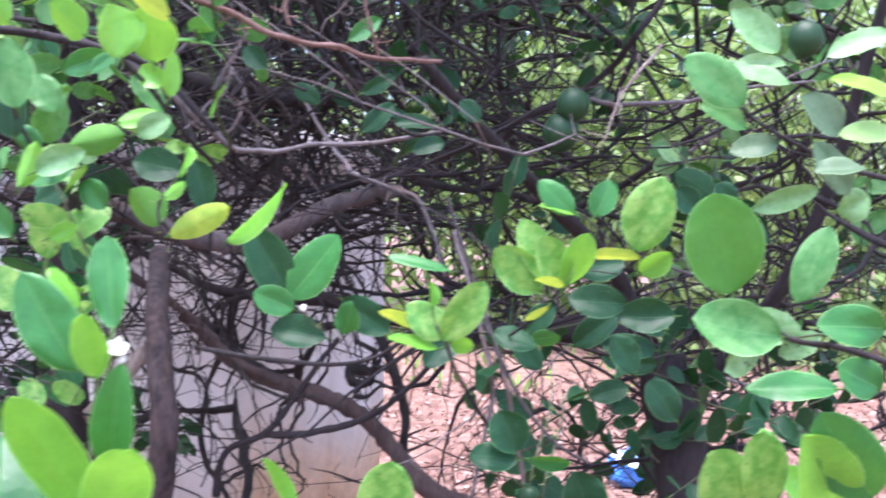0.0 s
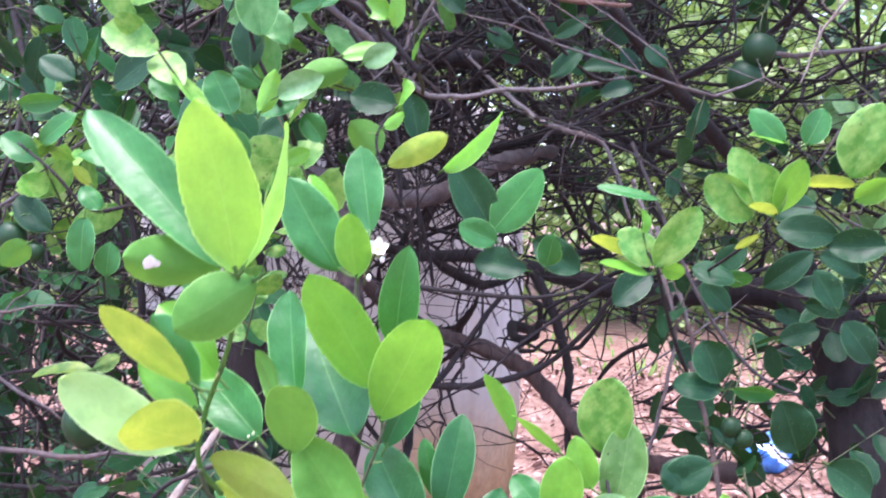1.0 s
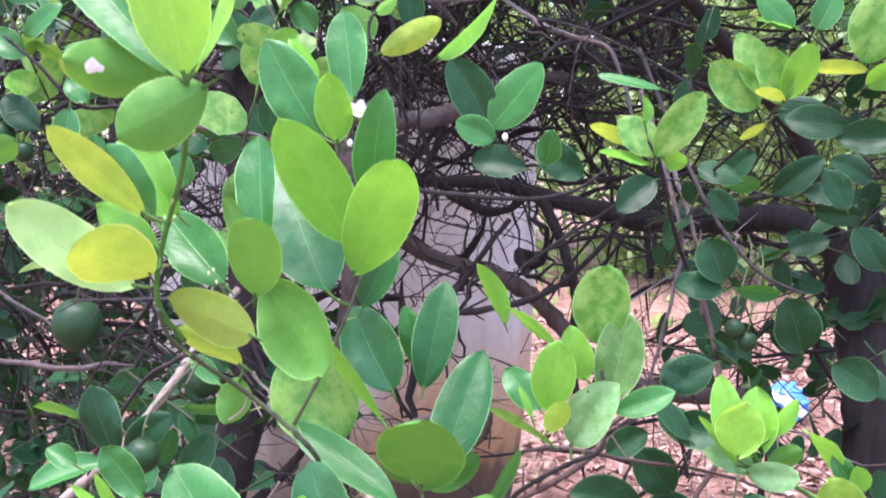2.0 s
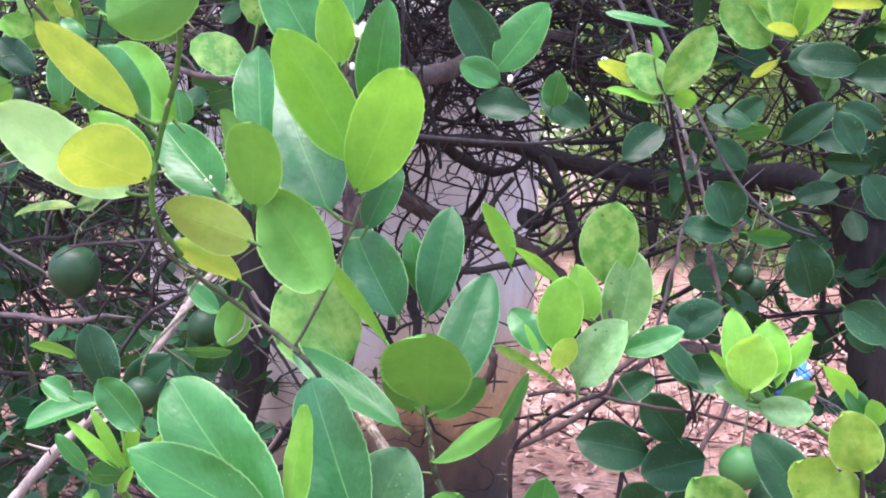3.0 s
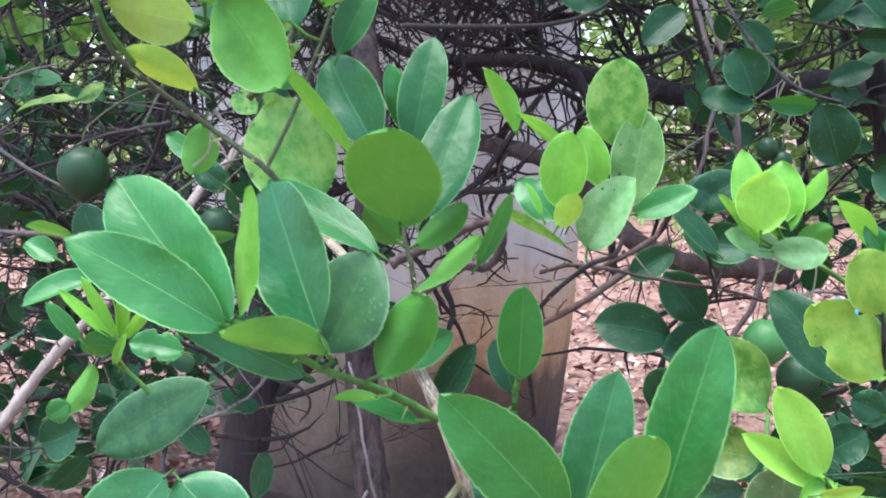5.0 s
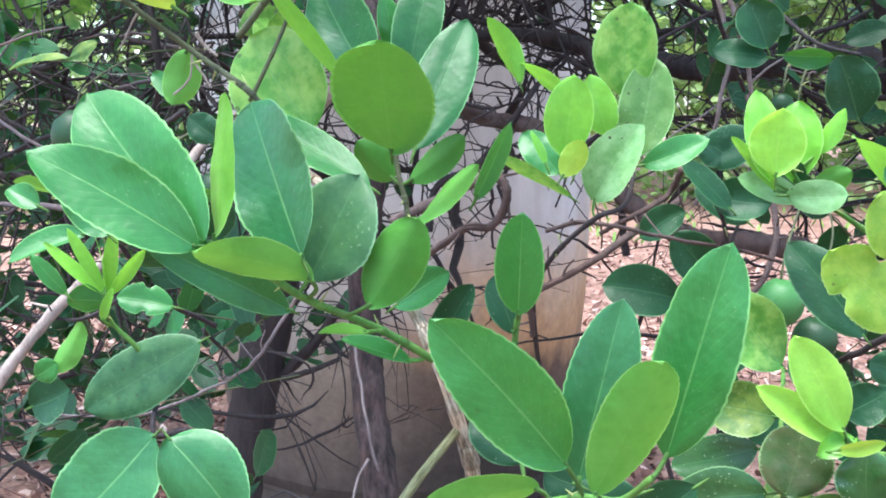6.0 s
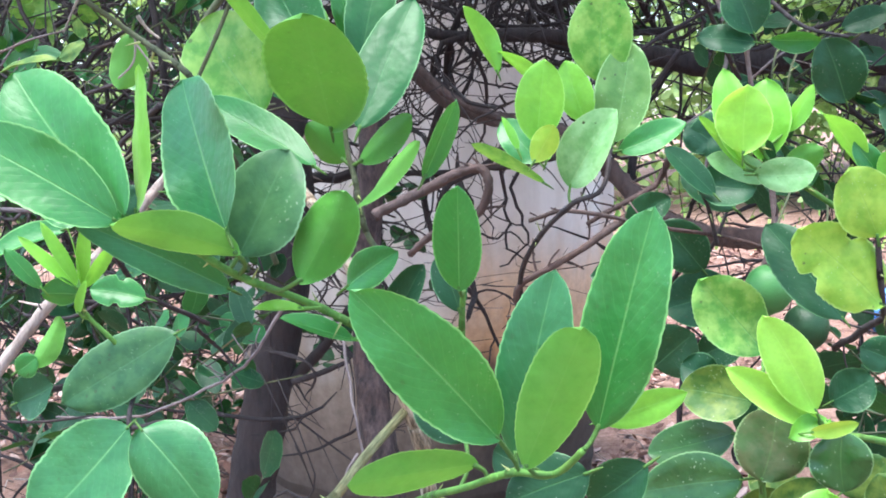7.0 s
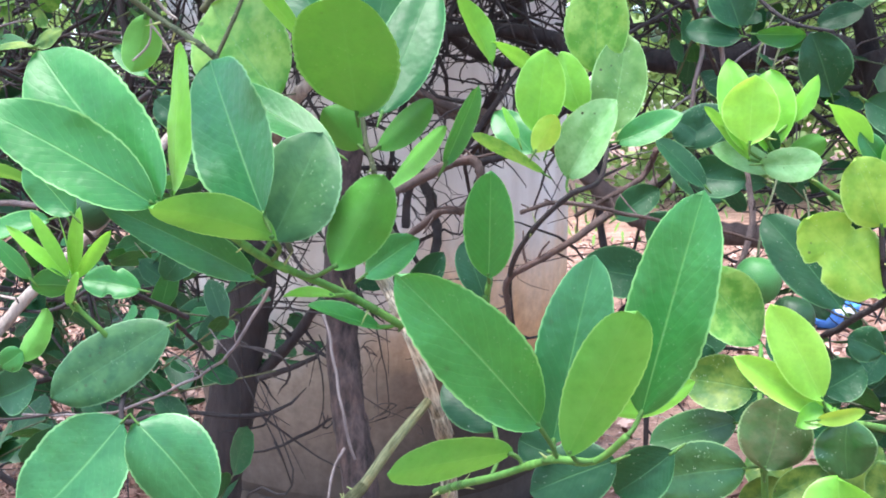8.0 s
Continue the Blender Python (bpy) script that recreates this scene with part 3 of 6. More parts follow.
def shoot(tree, bark, r0, r1, *points):
    """A leafy shoot: the smooth green stem with short thorns; its leaves are added by leaf()."""
    sh, g = Shape(), random.Random(int(abs(points[0][0]) * 1e5))
    path = spline(points, 6)
    tube(sh, path, r0, r1, 8, rough=0.05, rng=g)
    for _ in range(len(points) + 1):
        i = g.randrange(2, len(path) - 1)
        d = Vector((g.gauss(0, 1), g.gauss(0, 0.7), g.gauss(0, 1))).normalized()
        ln, q = g.uniform(0.004, 0.0095), Vector(path[i])
        tube(sh, [tuple(q + d * s * ln) for s in (0, 0.5, 1)], 0.0007, 0.0001, 5, slot=1)
        ax = (Vector(path[i + 1]) - Vector(path[i - 1])).normalized()
        r = r0 + (r1 - r0) * i / len(path)
        tube(sh, [tuple(q + ax * s * r * 1.8) for s in (-1, -0.4, 0.4, 1)], r * 1.18, r * 1.05, 8)
    ob = part("shoot", sh.mesh("shoot", bark, THORN), tree, STEM_WORDS.get(bark.name, ""))
    STEMS[ob.name] = path
    return ob


def leaf(stem, mat, base, tip, width, turn, dropping=False, bitten=0.0, form=None):
    g = random.Random(int(abs(base[0] * 7919 + tip[2] * 104729 + width * 1e6)))
    b, t = Vector(base), Vector(tip)
    m = Matrix.Translation(b) @ leaf_frame(base, tip, turn)
    ln = (t - b).length
    small = width < 0.012
    sh = Shape()
    egg, blunt, fold, curl = form or (g.uniform(-0.08, 0.09), g.uniform(1.05, 1.25) if mat in (YOUNG, BRIGHT) else g.uniform(0.98, 1.14), g.uniform(0.18, 0.45), g.uniform(-0.02, 0.22))
    v, f, uv = blade(ln, width, fold, curl, g.uniform(0.008, 0.036), g, 8 if small else 48, 2 if small else 4, 0.0125, g.uniform(-0.35, 0.35) * (0.4 if form else 1.0), blunt, bitten, egg)
    sh.add(v, f, uv)
    inv = m.inverted()
    behind = [q for q in (inv @ Vector(p) for p in STEMS[stem.name].tolist()) if q.y < -0.35 * q.length and q.length < 0.020]
    foot = min(behind, key=lambda q: q.length) if behind else Vector((0, -0.006, -0.001))
    back = foot * 0.45 + Vector((0, -0.12 * foot.length, 0))
    tube(sh, spline([(0, 0.002, 0), tuple(back), tuple(foot)], 4), 0.0009, 0.0008 if behind else 0.0003, 6, slot=1)
    if dropping:
        up = -0.0006 if abs(turn) > 95 else 0.0006
        ring = [(0.0024 * (1 + 0.4 * math.sin(3 * a)) * math.cos(a), 0.72 * ln + 0.0034 * math.sin(a), up) for a in np.linspace(0, 2 * math.pi, 14, endpoint=False)]
        sh.add([(0, 0.72 * ln, up * 2.2), *ring], [(0, i + 1, (i + 1) % 14 + 1) for i in range(14)], slot=2)
    ob = part("leaf", sh.mesh("leaf", mat, GREENBARK, PETAL), stem, LEAF_WORDS.get(mat.name, ""), m)
    return ob


LEAF_WORDS = {"leaf_yellowing": "yellowing leaf", "leaf_yellow_spotted": "yellowish spotted leaf", "leaf_young": "bright young leaf", "leaf_newest": "thin lime-green new leaf", "leaf_mottled": "mottled, spotted leaf", "leaf_veined": "faintly mottled veined leaf", "leaf_pale_dotted": "pale grey-green leaf with dark dots", "leaf_shaded_underside": "matt underside of a leaf, coloured as in shade", "leaf_mature_shade_dark": "mature leaf, darkened as in shade", "leaf_old": "old olive, spotted leaf", "leaf_full_grown": "full-grown deep green leaf"}
limb(tree_left, PALE, .0048, .0034, (-0.506, 0.660, 0.982), (-0.476, 0.680, 1.022), (-0.440, 0.700, 1.068), (-0.408, 0.720, 1.105), (-0.384, 0.750, 1.142), (-0.372, 0.800, 1.183), (-0.375, 0.900, 1.219))
limb(tree_mid, ASH, .0028, .0018, (-0.291, 1.700, 1.672), (-0.125, 1.150, 1.509), (-0.081, 1.100, 1.485), (-0.039, 1.090, 1.470), (-0.020, 1.090, 1.433), (-0.005, 1.100, 1.384))
limb(tree_mid, RUST, .0034, .0022, (-0.261, 0.850, 1.658), (-0.220, 0.880, 1.636), (-0.184, 0.900, 1.623), (-0.152, 0.920, 1.611), (-0.104, 0.950, 1.607), (-0.079, 0.970, 1.602), (-0.012, 1.050, 1.610))
limb(tree_mid, RUST, .0016, .001, (-0.132, 0.851, 1.609), (-0.135, 0.852, 1.626), (-0.135, 0.852, 1.659))
limb(tree_mid, RUST, .0018, .001, (-0.063, 0.914, 1.594), (-0.066, 0.905, 1.612), (-0.072, 0.905, 1.632), (-0.078, 0.905, 1.673))
limb(tree_right, PALE, .0017, .0008, (0.200, 0.950, 1.613), (0.179, 0.950, 1.586), (0.162, 0.950, 1.564), (0.154, 0.950, 1.540), (0.145, 0.950, 1.517))
limb(tree_mid, ASH, .0035, .002, (-0.322, 0.950, 1.607), (-0.265, 1.000, 1.554), (-0.231, 1.050, 1.519), (-0.195, 1.050, 1.515), (-0.143, 1.060, 1.522), (-0.085, 1.080, 1.528), (-0.015, 1.120, 1.543))
limb(tree_left, TWIG, .004, .003, (-0.379, 0.800, 1.599), (-0.340, 0.850, 1.595), (-0.285, 0.850, 1.585), (-0.250, 0.880, 1.566), (-0.209, 0.900, 1.523))
limb(tree_mid, OLDGREEN, .0022, .0014, (-0.231, 1.050, 1.519), (-0.220, 0.950, 1.544), (-0.216, 0.920, 1.572), (-0.228, 0.900, 1.615))
limb(tree_mid, ASH, .002, .0012, (-0.216, 0.920, 1.561), (-0.199, 0.910, 1.586), (-0.181, 0.900, 1.610))
limb(tree_mid, PALE, .010, .008, (-0.587, 1.500, 1.100), (-0.464, 1.320, 1.203), (-0.427, 1.300, 1.240), (-0.405, 1.300, 1.275))
limb(tree_mid, PALE, .006, .004, (-0.416, 1.300, 1.257), (-0.400, 1.300, 1.257), (-0.392, 1.300, 1.253))
limb(tree_left, GREY, .017, .013, (-0.794, 1.750, 1.497), (-0.623, 1.600, 1.480), (-0.487, 1.500, 1.445), (-0.379, 1.450, 1.410), (-0.291, 1.500, 1.419), (-0.197, 1.600, 1.473), (-0.127, 1.800, 1.499))
limb(tree_mid, TWIG, .018, .012, (-0.470, 1.600, 1.656), (-0.352, 1.600, 1.653), (-0.263, 1.600, 1.645), (-0.196, 1.700, 1.654), (-0.110, 1.800, 1.638))
limb(tree_right, ASH, .0028, .002, (-0.001, 1.200, 1.432), (0.026, 1.150, 1.353), (0.041, 1.130, 1.299), (0.048, 1.120, 1.251), (0.038, 1.120, 1.196), (0.019, 1.150, 1.104))
limb(tree_right, ASH, .0028, .0022, (0.025, 1.150, 1.378), (0.050, 1.120, 1.305), (0.068, 1.120, 1.245), (0.073, 1.130, 1.184))
limb(tree_right, BARK_LIT, .0034, .0022, (0.072, 1.200, 1.216), (0.090, 1.000, 1.099), (0.061, 0.950, 1.032), (0.018, 0.900, 0.981))
limb(tree_right, BARK_LIT, .0016, .0012, (-0.084, 0.740, 1.123), (-0.052, 0.730, 1.130), (-0.011, 0.750, 1.120), (0.063, 0.800, 1.100), (0.128, 0.850, 1.070))
limb(tree_right, BARK_LIT, .0031, .0021, (0.006, 0.850, 1.136), (-0.033, 0.780, 1.111), (-0.072, 0.760, 1.089), (-0.098, 0.760, 1.071), (-0.100, 0.780, 1.038))
limb(tree_right, BARK_LIT, .0026, .0018, (0.007, 0.820, 1.161), (-0.002, 0.830, 1.142), (-0.026, 0.800, 1.128), (-0.051, 0.800, 1.115))
limb(tree_right, BARK_LIT, .0040, .0027, (-0.192, 0.720, 1.128), (-0.162, 0.730, 1.143), (-0.133, 0.730, 1.158), (-0.115, 0.730, 1.160), (-0.110, 0.730, 1.146), (-0.124, 0.740, 1.126), (-0.149, 0.760, 1.120), (-0.190, 0.800, 1.090))
limb(tree_left, ASH, .0016, .0012, (-0.314, 0.850, 1.050), (-0.342, 0.850, 1.010), (-0.368, 0.860, 0.982), (-0.417, 0.880, 0.955), (-0.499, 0.900, 0.921), (-0.630, 0.950, 0.899))
limb(tree_left, TWIG, .002, .0012, (-0.368, 0.800, 1.034), (-0.385, 0.750, 1.062), (-0.383, 0.700, 1.078), (-0.426, 0.700, 1.057), (-0.468, 0.700, 1.059))
limb(tree_left, TWIG, .0018, .001, (-0.379, 0.800, 1.030), (-0.384, 0.850, 0.999), (-0.374, 0.860, 0.982))
limb(tree_right, TWIG, .006, .004, (-0.038, 1.600, 1.546), (0.065, 1.500, 1.591), (0.144, 1.450, 1.619), (0.193, 1.400, 1.652), (0.224, 1.300, 1.687), (0.272, 1.300, 1.759))
limb(tree_right, TWIG, .008, .005, (-0.083, 1.900, 1.553), (0.028, 1.800, 1.514), (0.153, 1.800, 1.477), (0.249, 1.700, 1.508), (0.366, 1.600, 1.601))
limb(tree_right, TWIG, .0026, .002, (0.122, 0.800, 1.024), (0.133, 0.750, 1.047), (0.142, 0.720, 1.062), (0.153, 0.680, 1.082))
limb(tree_mid, BARK_LIT, .011, .016, (-0.456, 1.631, 1.292), (-0.377, 1.613, 1.227), (-0.298, 1.586, 1.198), (-0.218, 1.539, 1.179), (-0.153, 1.542, 1.144), (-0.097, 1.543, 1.093), (-0.041, 1.495, 1.050), (0.005, 1.510, 1.029), (0.084, 1.526, 1.014), (0.171, 1.544, 1.005))
limb(tree_mid, TWIG, 0.0070, 0.0050, (-0.439, 1.701, 1.282), (-0.336, 1.635, 1.207), (-0.265, 1.602, 1.186), (-0.170, 1.569, 1.158))
limb(tree_mid, TWIG, 0.0060, 0.0036, (-0.288, 1.503, 1.124), (-0.212, 1.503, 1.134), (-0.144, 1.503, 1.149), (-0.078, 1.503, 1.197), (-0.012, 1.503, 1.274))
limb(tree_mid, TWIG, 0.0062, 0.0040, (-0.364, 1.503, 1.029), (-0.347, 1.503, 1.097), (-0.288, 1.503, 1.128), (-0.244, 1.536, 1.188), (-0.189, 1.569, 1.263))
limb(tree_right, TWIG, 0.0090, 0.0053, (-0.146, 1.564, 1.303), (-0.095, 1.564, 1.200), (-0.080, 1.564, 1.147), (-0.088, 1.564, 1.094), (-0.076, 1.564, 0.989))
limb(tree_mid, BARK_LIT, 0.0080, 0.0060, (-0.672, 1.569, 1.359), (-0.546, 1.569, 1.370), (-0.439, 1.602, 1.290), (-0.348, 1.569, 1.224), (-0.224, 1.569, 1.183))
limb(tree_mid, PALE, .0005, .0004, (-0.200, 0.400, 1.249), (-0.205, 0.400, 1.242), (-0.209, 0.400, 1.235))
limb(tree_mid, PALE, .0005, .0004, (-0.184, 0.412, 1.232), (-0.185, 0.412, 1.223), (-0.193, 0.412, 1.216))
limb(tree_mid, PALE, .0005, .0004, (-0.184, 0.412, 1.230), (-0.179, 0.412, 1.224), (-0.176, 0.412, 1.219))
limb(tree_mid, PALE, .0009, .0005, (-0.180, 0.408, 1.241), (-0.177, 0.410, 1.235), (-0.172, 0.410, 1.231))
limb(tree_mid, GREY, .0013, .0010, (-0.240, 0.770, 1.042), (-0.233, 0.759, 1.027), (-0.224, 0.746, 0.996), (-0.217, 0.735, 0.977), (-0.212, 0.733, 0.953), (-0.208, 0.733, 0.942))
limb(tree_mid, GREY, .0012, .0008, (-0.216, 0.732, 0.951), (-0.220, 0.720, 0.940), (-0.221, 0.707, 0.923), (-0.223, 0.704, 0.903))
limb(tree_left, BARK, 0.0093, 0.0058, (-0.567, 1.339, 0.816), (-0.529, 1.353, 0.854), (-0.480, 1.340, 0.905), (-0.437, 1.325, 0.947))
limb(tree_left, TWIG, 0.0046, 0.0029, (-0.525, 1.323, 0.845), (-0.478, 1.305, 0.862), (-0.441, 1.316, 0.880))
limb(tree_left, TWIG, .0018, .001, (-0.295, 0.620, 1.209), (-0.354, 0.660, 1.179), (-0.396, 0.680, 1.123), (-0.421, 0.700, 1.091))
limb(tree_left, TWIG, .0016, .001, (-0.351, 0.700, 1.233), (-0.422, 0.740, 1.225), (-0.490, 0.800, 1.214))
limb(tree_left, TWIG, .002, .001, (-0.402, 0.800, 1.248), (-0.447, 0.850, 1.199), (-0.501, 0.900, 1.160), (-0.558, 0.950, 1.105))
s = shoot(tree_near, GREENBARK, .0013, .0009, (-0.2000, 0.3780, 1.2590), (-0.2030, 0.3580, 1.2780), (-0.1950, 0.3450, 1.3030), (-0.1780, 0.3250, 1.3330), (-0.1670, 0.3050, 1.3560), (-0.1640, 0.2970, 1.3650))
leaf(s, BRIGHT, (-0.1650, 0.2970, 1.3660), (-0.1730, 0.2750, 1.4280), 0.0313, 180)
leaf(s, MID, (-0.1710, 0.3000, 1.3670), (-0.2360, 0.3180, 1.4280), 0.0218, 8)
leaf(s, BRIGHT, (-0.1620, 0.2970, 1.3660), (-0.1470, 0.3000, 1.4220), 0.0190, 120)
leaf(s, UNDER, (-0.1750, 0.3100, 1.3630), (-0.2040, 0.2850, 1.3710), 0.0207, 180, True)
leaf(s, UNDER, (-0.1580, 0.3000, 1.3630), (-0.1840, 0.2850, 1.3440), 0.0237, 180)
leaf(s, YOUNG, (-0.1950, 0.3620, 1.3140), (-0.2300, 0.3750, 1.3450), 0.0238, 0)
leaf(s, YOUNG, (-0.2090, 0.3700, 1.2990), (-0.2400, 0.3750, 1.3170), 0.0153, 0)
leaf(s, YELLOW, (-0.2000, 0.3400, 1.3150), (-0.2310, 0.3200, 1.3490), 0.0168, 180)
leaf(s, MID, (-0.1980, 0.3450, 1.3120), (-0.2220, 0.3500, 1.3430), 0.0198, 160)
leaf(s, WASHED, (-0.2090, 0.3500, 1.2850), (-0.2510, 0.3250, 1.3180), 0.0252, 20)
leaf(s, YELLOW, (-0.1958, 0.3381, 1.2917), (-0.2143, 0.3101, 1.3043), 0.0307, 180, form=(-0.05, 0.88, 0.15, 0.05))
leaf(s, MID, (-0.1847, 0.3858, 1.2834), (-0.2184, 0.3999, 1.3134), 0.0240, 0)
leaf(s, UNDER, (-0.1670, 0.3750, 1.2800), (-0.1598, 0.3520, 1.3148), 0.0248, 180, form=(-0.08, 0.92, 0.15, 0.05))
leaf(s, UNDER, (-0.1660, 0.3820, 1.2860), (-0.1350, 0.3700, 1.2480), 0.0316, 180, form=(0.05, 0.92, 0.12, 0.03))
leaf(s, TAWNY, (-0.1529, 0.3354, 1.2699), (-0.1975, 0.3561, 1.2799), 0.0206, 180, form=(0.0, 0.95, 0.15, 0.05))
leaf(s, YELLOW, (-0.1760, 0.3850, 1.2480), (-0.2020, 0.3750, 1.2650), 0.0150, 175)
leaf(s, UNDER, (-0.1830, 0.4000, 1.2980), (-0.1960, 0.4100, 1.3210), 0.0173, 150)
s = shoot(tree_near, OLDGREEN, .0009, .0008, (-0.1650, 0.4250, 1.2130), (-0.1530, 0.4280, 1.2370), (-0.1440, 0.4320, 1.2600), (-0.1380, 0.4370, 1.2790), (-0.1380, 0.4450, 1.2920), (-0.1420, 0.4500, 1.3080))
leaf(s, YOUNG, (-0.1400, 0.4357, 1.2854), (-0.1104, 0.4008, 1.3400), 0.0315, 180, form=(0.0, 1.0, 0.2, 0.08))
leaf(s, YOUNG, (-0.1420, 0.4400, 1.2990), (-0.1730, 0.4200, 1.3580), 0.0315, 180, form=(0.05, 1.1, 0.2, 0.08))
leaf(s, MID, (-0.1340, 0.4450, 1.3200), (-0.1250, 0.4320, 1.3730), 0.0204, 10)
leaf(s, FULL, (-0.1517, 0.4303, 1.2765), (-0.1880, 0.4603, 1.3400), 0.0423, 10, form=(0.06, 1.1, 0.3, 0.1))
leaf(s, MID, (-0.1720, 0.4000, 1.2980), (-0.1820, 0.4200, 1.3500), 0.0221, -20)
leaf(s, FULL, (-0.1250, 0.4600, 1.2240), (-0.1490, 0.4700, 1.2650), 0.0292, 10)
leaf(s, UNDER, (-0.1290, 0.4870, 1.2270), (-0.1450, 0.4900, 1.2560), 0.0149, 170)
leaf(s, YOUNG, (-0.1200, 0.4200, 1.2180), (-0.1520, 0.4150, 1.2600), 0.0105, 160)
leaf(s, MOTTLED, (-0.1470, 0.4501, 1.2010), (-0.1791, 0.4588, 1.2419), 0.0460, 0)
leaf(s, DEEP, (-0.1410, 0.4600, 1.2660), (-0.1270, 0.4700, 1.2980), 0.0170, 10)
leaf(s, VEINED, (-0.1650, 0.4700, 1.2010), (-0.1910, 0.4700, 1.2280), 0.0196, 0)
leaf(s, UNDER, (-0.1900, 0.4200, 1.2350), (-0.1980, 0.4200, 1.2120), 0.0163, 170)
leaf(s, MID, (-0.1190, 0.5000, 1.2280), (-0.1280, 0.5000, 1.2630), 0.0126, 0)
s = shoot(tree_near, OLDGREEN, .002, .0012, (-0.2160, 0.5300, 1.2470), (-0.1960, 0.5300, 1.2710), (-0.1790, 0.5300, 1.3020), (-0.1760, 0.5350, 1.3290), (-0.1760, 0.5350, 1.3470), (-0.1720, 0.5400, 1.3660))
leaf(s, MID, (-0.1880, 0.5400, 1.3530), (-0.2200, 0.5350, 1.4090), 0.0329, 10)
leaf(s, MID, (-0.1720, 0.5500, 1.3760), (-0.1830, 0.5650, 1.4300), 0.0265, -10)
leaf(s, YOUNG, (-0.1750, 0.5300, 1.3500), (-0.1770, 0.5150, 1.3880), 0.0230, 180)
leaf(s, YOUNG, (-0.1920, 0.5500, 1.3870), (-0.2110, 0.5500, 1.4110), 0.0139, 60)
s = shoot(tree_mid, TWIG, .0016, .001, (-0.2220, 0.9000, 1.3190), (-0.1960, 0.8200, 1.3720), (-0.2050, 0.7900, 1.4040), (-0.2160, 0.7750, 1.4310), (-0.2200, 0.7800, 1.4540), (-0.2060, 0.7900, 1.4790))
leaf(s, YELLOW, (-0.2090, 0.7700, 1.4270), (-0.1560, 0.7500, 1.4510), 0.0222, 170)
leaf(s, YOUNG, (-0.1630, 0.7700, 1.4240), (-0.1130, 0.7500, 1.4700), 0.0284, 110)
leaf(s, UNDER, (-0.2200, 0.7800, 1.4360), (-0.2440, 0.7800, 1.4640), 0.0298, 170)
leaf(s, DARK, (-0.2090, 0.8000, 1.4800), (-0.2490, 0.8000, 1.4880), 0.0291, 0)
leaf(s, YOUNG, (-0.2110, 0.7600, 1.4570), (-0.1940, 0.7600, 1.4700), 0.0133, 150)
leaf(s, YOUNG, (-0.2020, 0.7700, 1.4740), (-0.1940, 0.7700, 1.4980), 0.0239, 110)
leaf(s, DARK, (-0.1890, 0.8000, 1.4490), (-0.1970, 0.8000, 1.4890), 0.0230, 20)
leaf(s, MID, (-0.2780, 0.7500, 1.4780), (-0.3150, 0.7500, 1.4690), 0.0187, 0)
leaf(s, DOTTED, (-0.3000, 0.8000, 1.4910), (-0.2780, 0.8000, 1.5040), 0.0263, 160)
leaf(s, MID, (-0.2720, 0.8000, 1.4480), (-0.2900, 0.8000, 1.4710), 0.0221, 0)
s = shoot(tree_mid, TWIG, .0028, .0014, (-0.2390, 0.9500, 1.3190), (-0.1720, 0.9200, 1.3140), (-0.1000, 0.9000, 1.3120), (-0.0580, 0.8900, 1.3210), (-0.0320, 0.8850, 1.3390))
leaf(s, DARK, (-0.1340, 0.8750, 1.3760), (-0.1700, 0.8700, 1.4350), 0.0388, 0)
leaf(s, MID, (-0.1320, 0.8700, 1.3740), (-0.0870, 0.8600, 1.4290), 0.0430, -10)
leaf(s, MID, (-0.1280, 0.8700, 1.3640), (-0.1620, 0.8600, 1.3790), 0.0263, 0)
leaf(s, DARK, (-0.1000, 0.8700, 1.3390), (-0.1490, 0.8700, 1.3460), 0.0299, 10)
leaf(s, MID, (-0.0830, 0.8700, 1.3430), (-0.0760, 0.8600, 1.3730), 0.0231, 0)
s = shoot(tree_right, TWIG, .0022, .001, (0.0590, 1.0000, 1.2210), (0.0340, 0.9000, 1.2750), (0.0180, 0.8000, 1.3210), (0.0110, 0.7700, 1.3460), (0.0020, 0.7700, 1.3620))
leaf(s, YELLOW, (-0.0110, 0.7750, 1.3590), (-0.0420, 0.7600, 1.3730), 0.0145, 150)
leaf(s, MOTTLED, (0.0110, 0.7700, 1.3530), (-0.0210, 0.7700, 1.3780), 0.0270, 0)
leaf(s, MOTTLED, (0.0080, 0.7650, 1.3510), (0.0400, 0.7500, 1.3980), 0.0274, 20)
leaf(s, YOUNG, (-0.0010, 0.7700, 1.3750), (-0.0040, 0.7700, 1.3960), 0.0162, 60)
leaf(s, YOUNG, (0.0040, 0.7700, 1.3430), (-0.0350, 0.7600, 1.3530), 0.0181, 50)
leaf(s, YOUNG, (0.0130, 0.7700, 1.3500), (0.0320, 0.7700, 1.3460), 0.0165, 40)
leaf(s, MID, (0.0120, 0.8000, 1.4030), (-0.0390, 0.8000, 1.4140), 0.0158, 40)
s = shoot(tree_right, TWIG, .0014, .0008, (0.0620, 0.9000, 1.3420), (0.0850, 0.8100, 1.3700), (0.0950, 0.7900, 1.3860), (0.1150, 0.7900, 1.4080), (0.1410, 0.7950, 1.4240), (0.1130, 0.8000, 1.4520))
leaf(s, MOTTLED, (0.0840, 0.7900, 1.3890), (0.0470, 0.7800, 1.4220), 0.0322, 180)
leaf(s, MOTTLED, (0.0950, 0.7900, 1.3950), (0.0670, 0.7900, 1.4460), 0.0279, 0)
leaf(s, MOTTLED, (0.1020, 0.7850, 1.3920), (0.0820, 0.7700, 1.4330), 0.0284, 0)
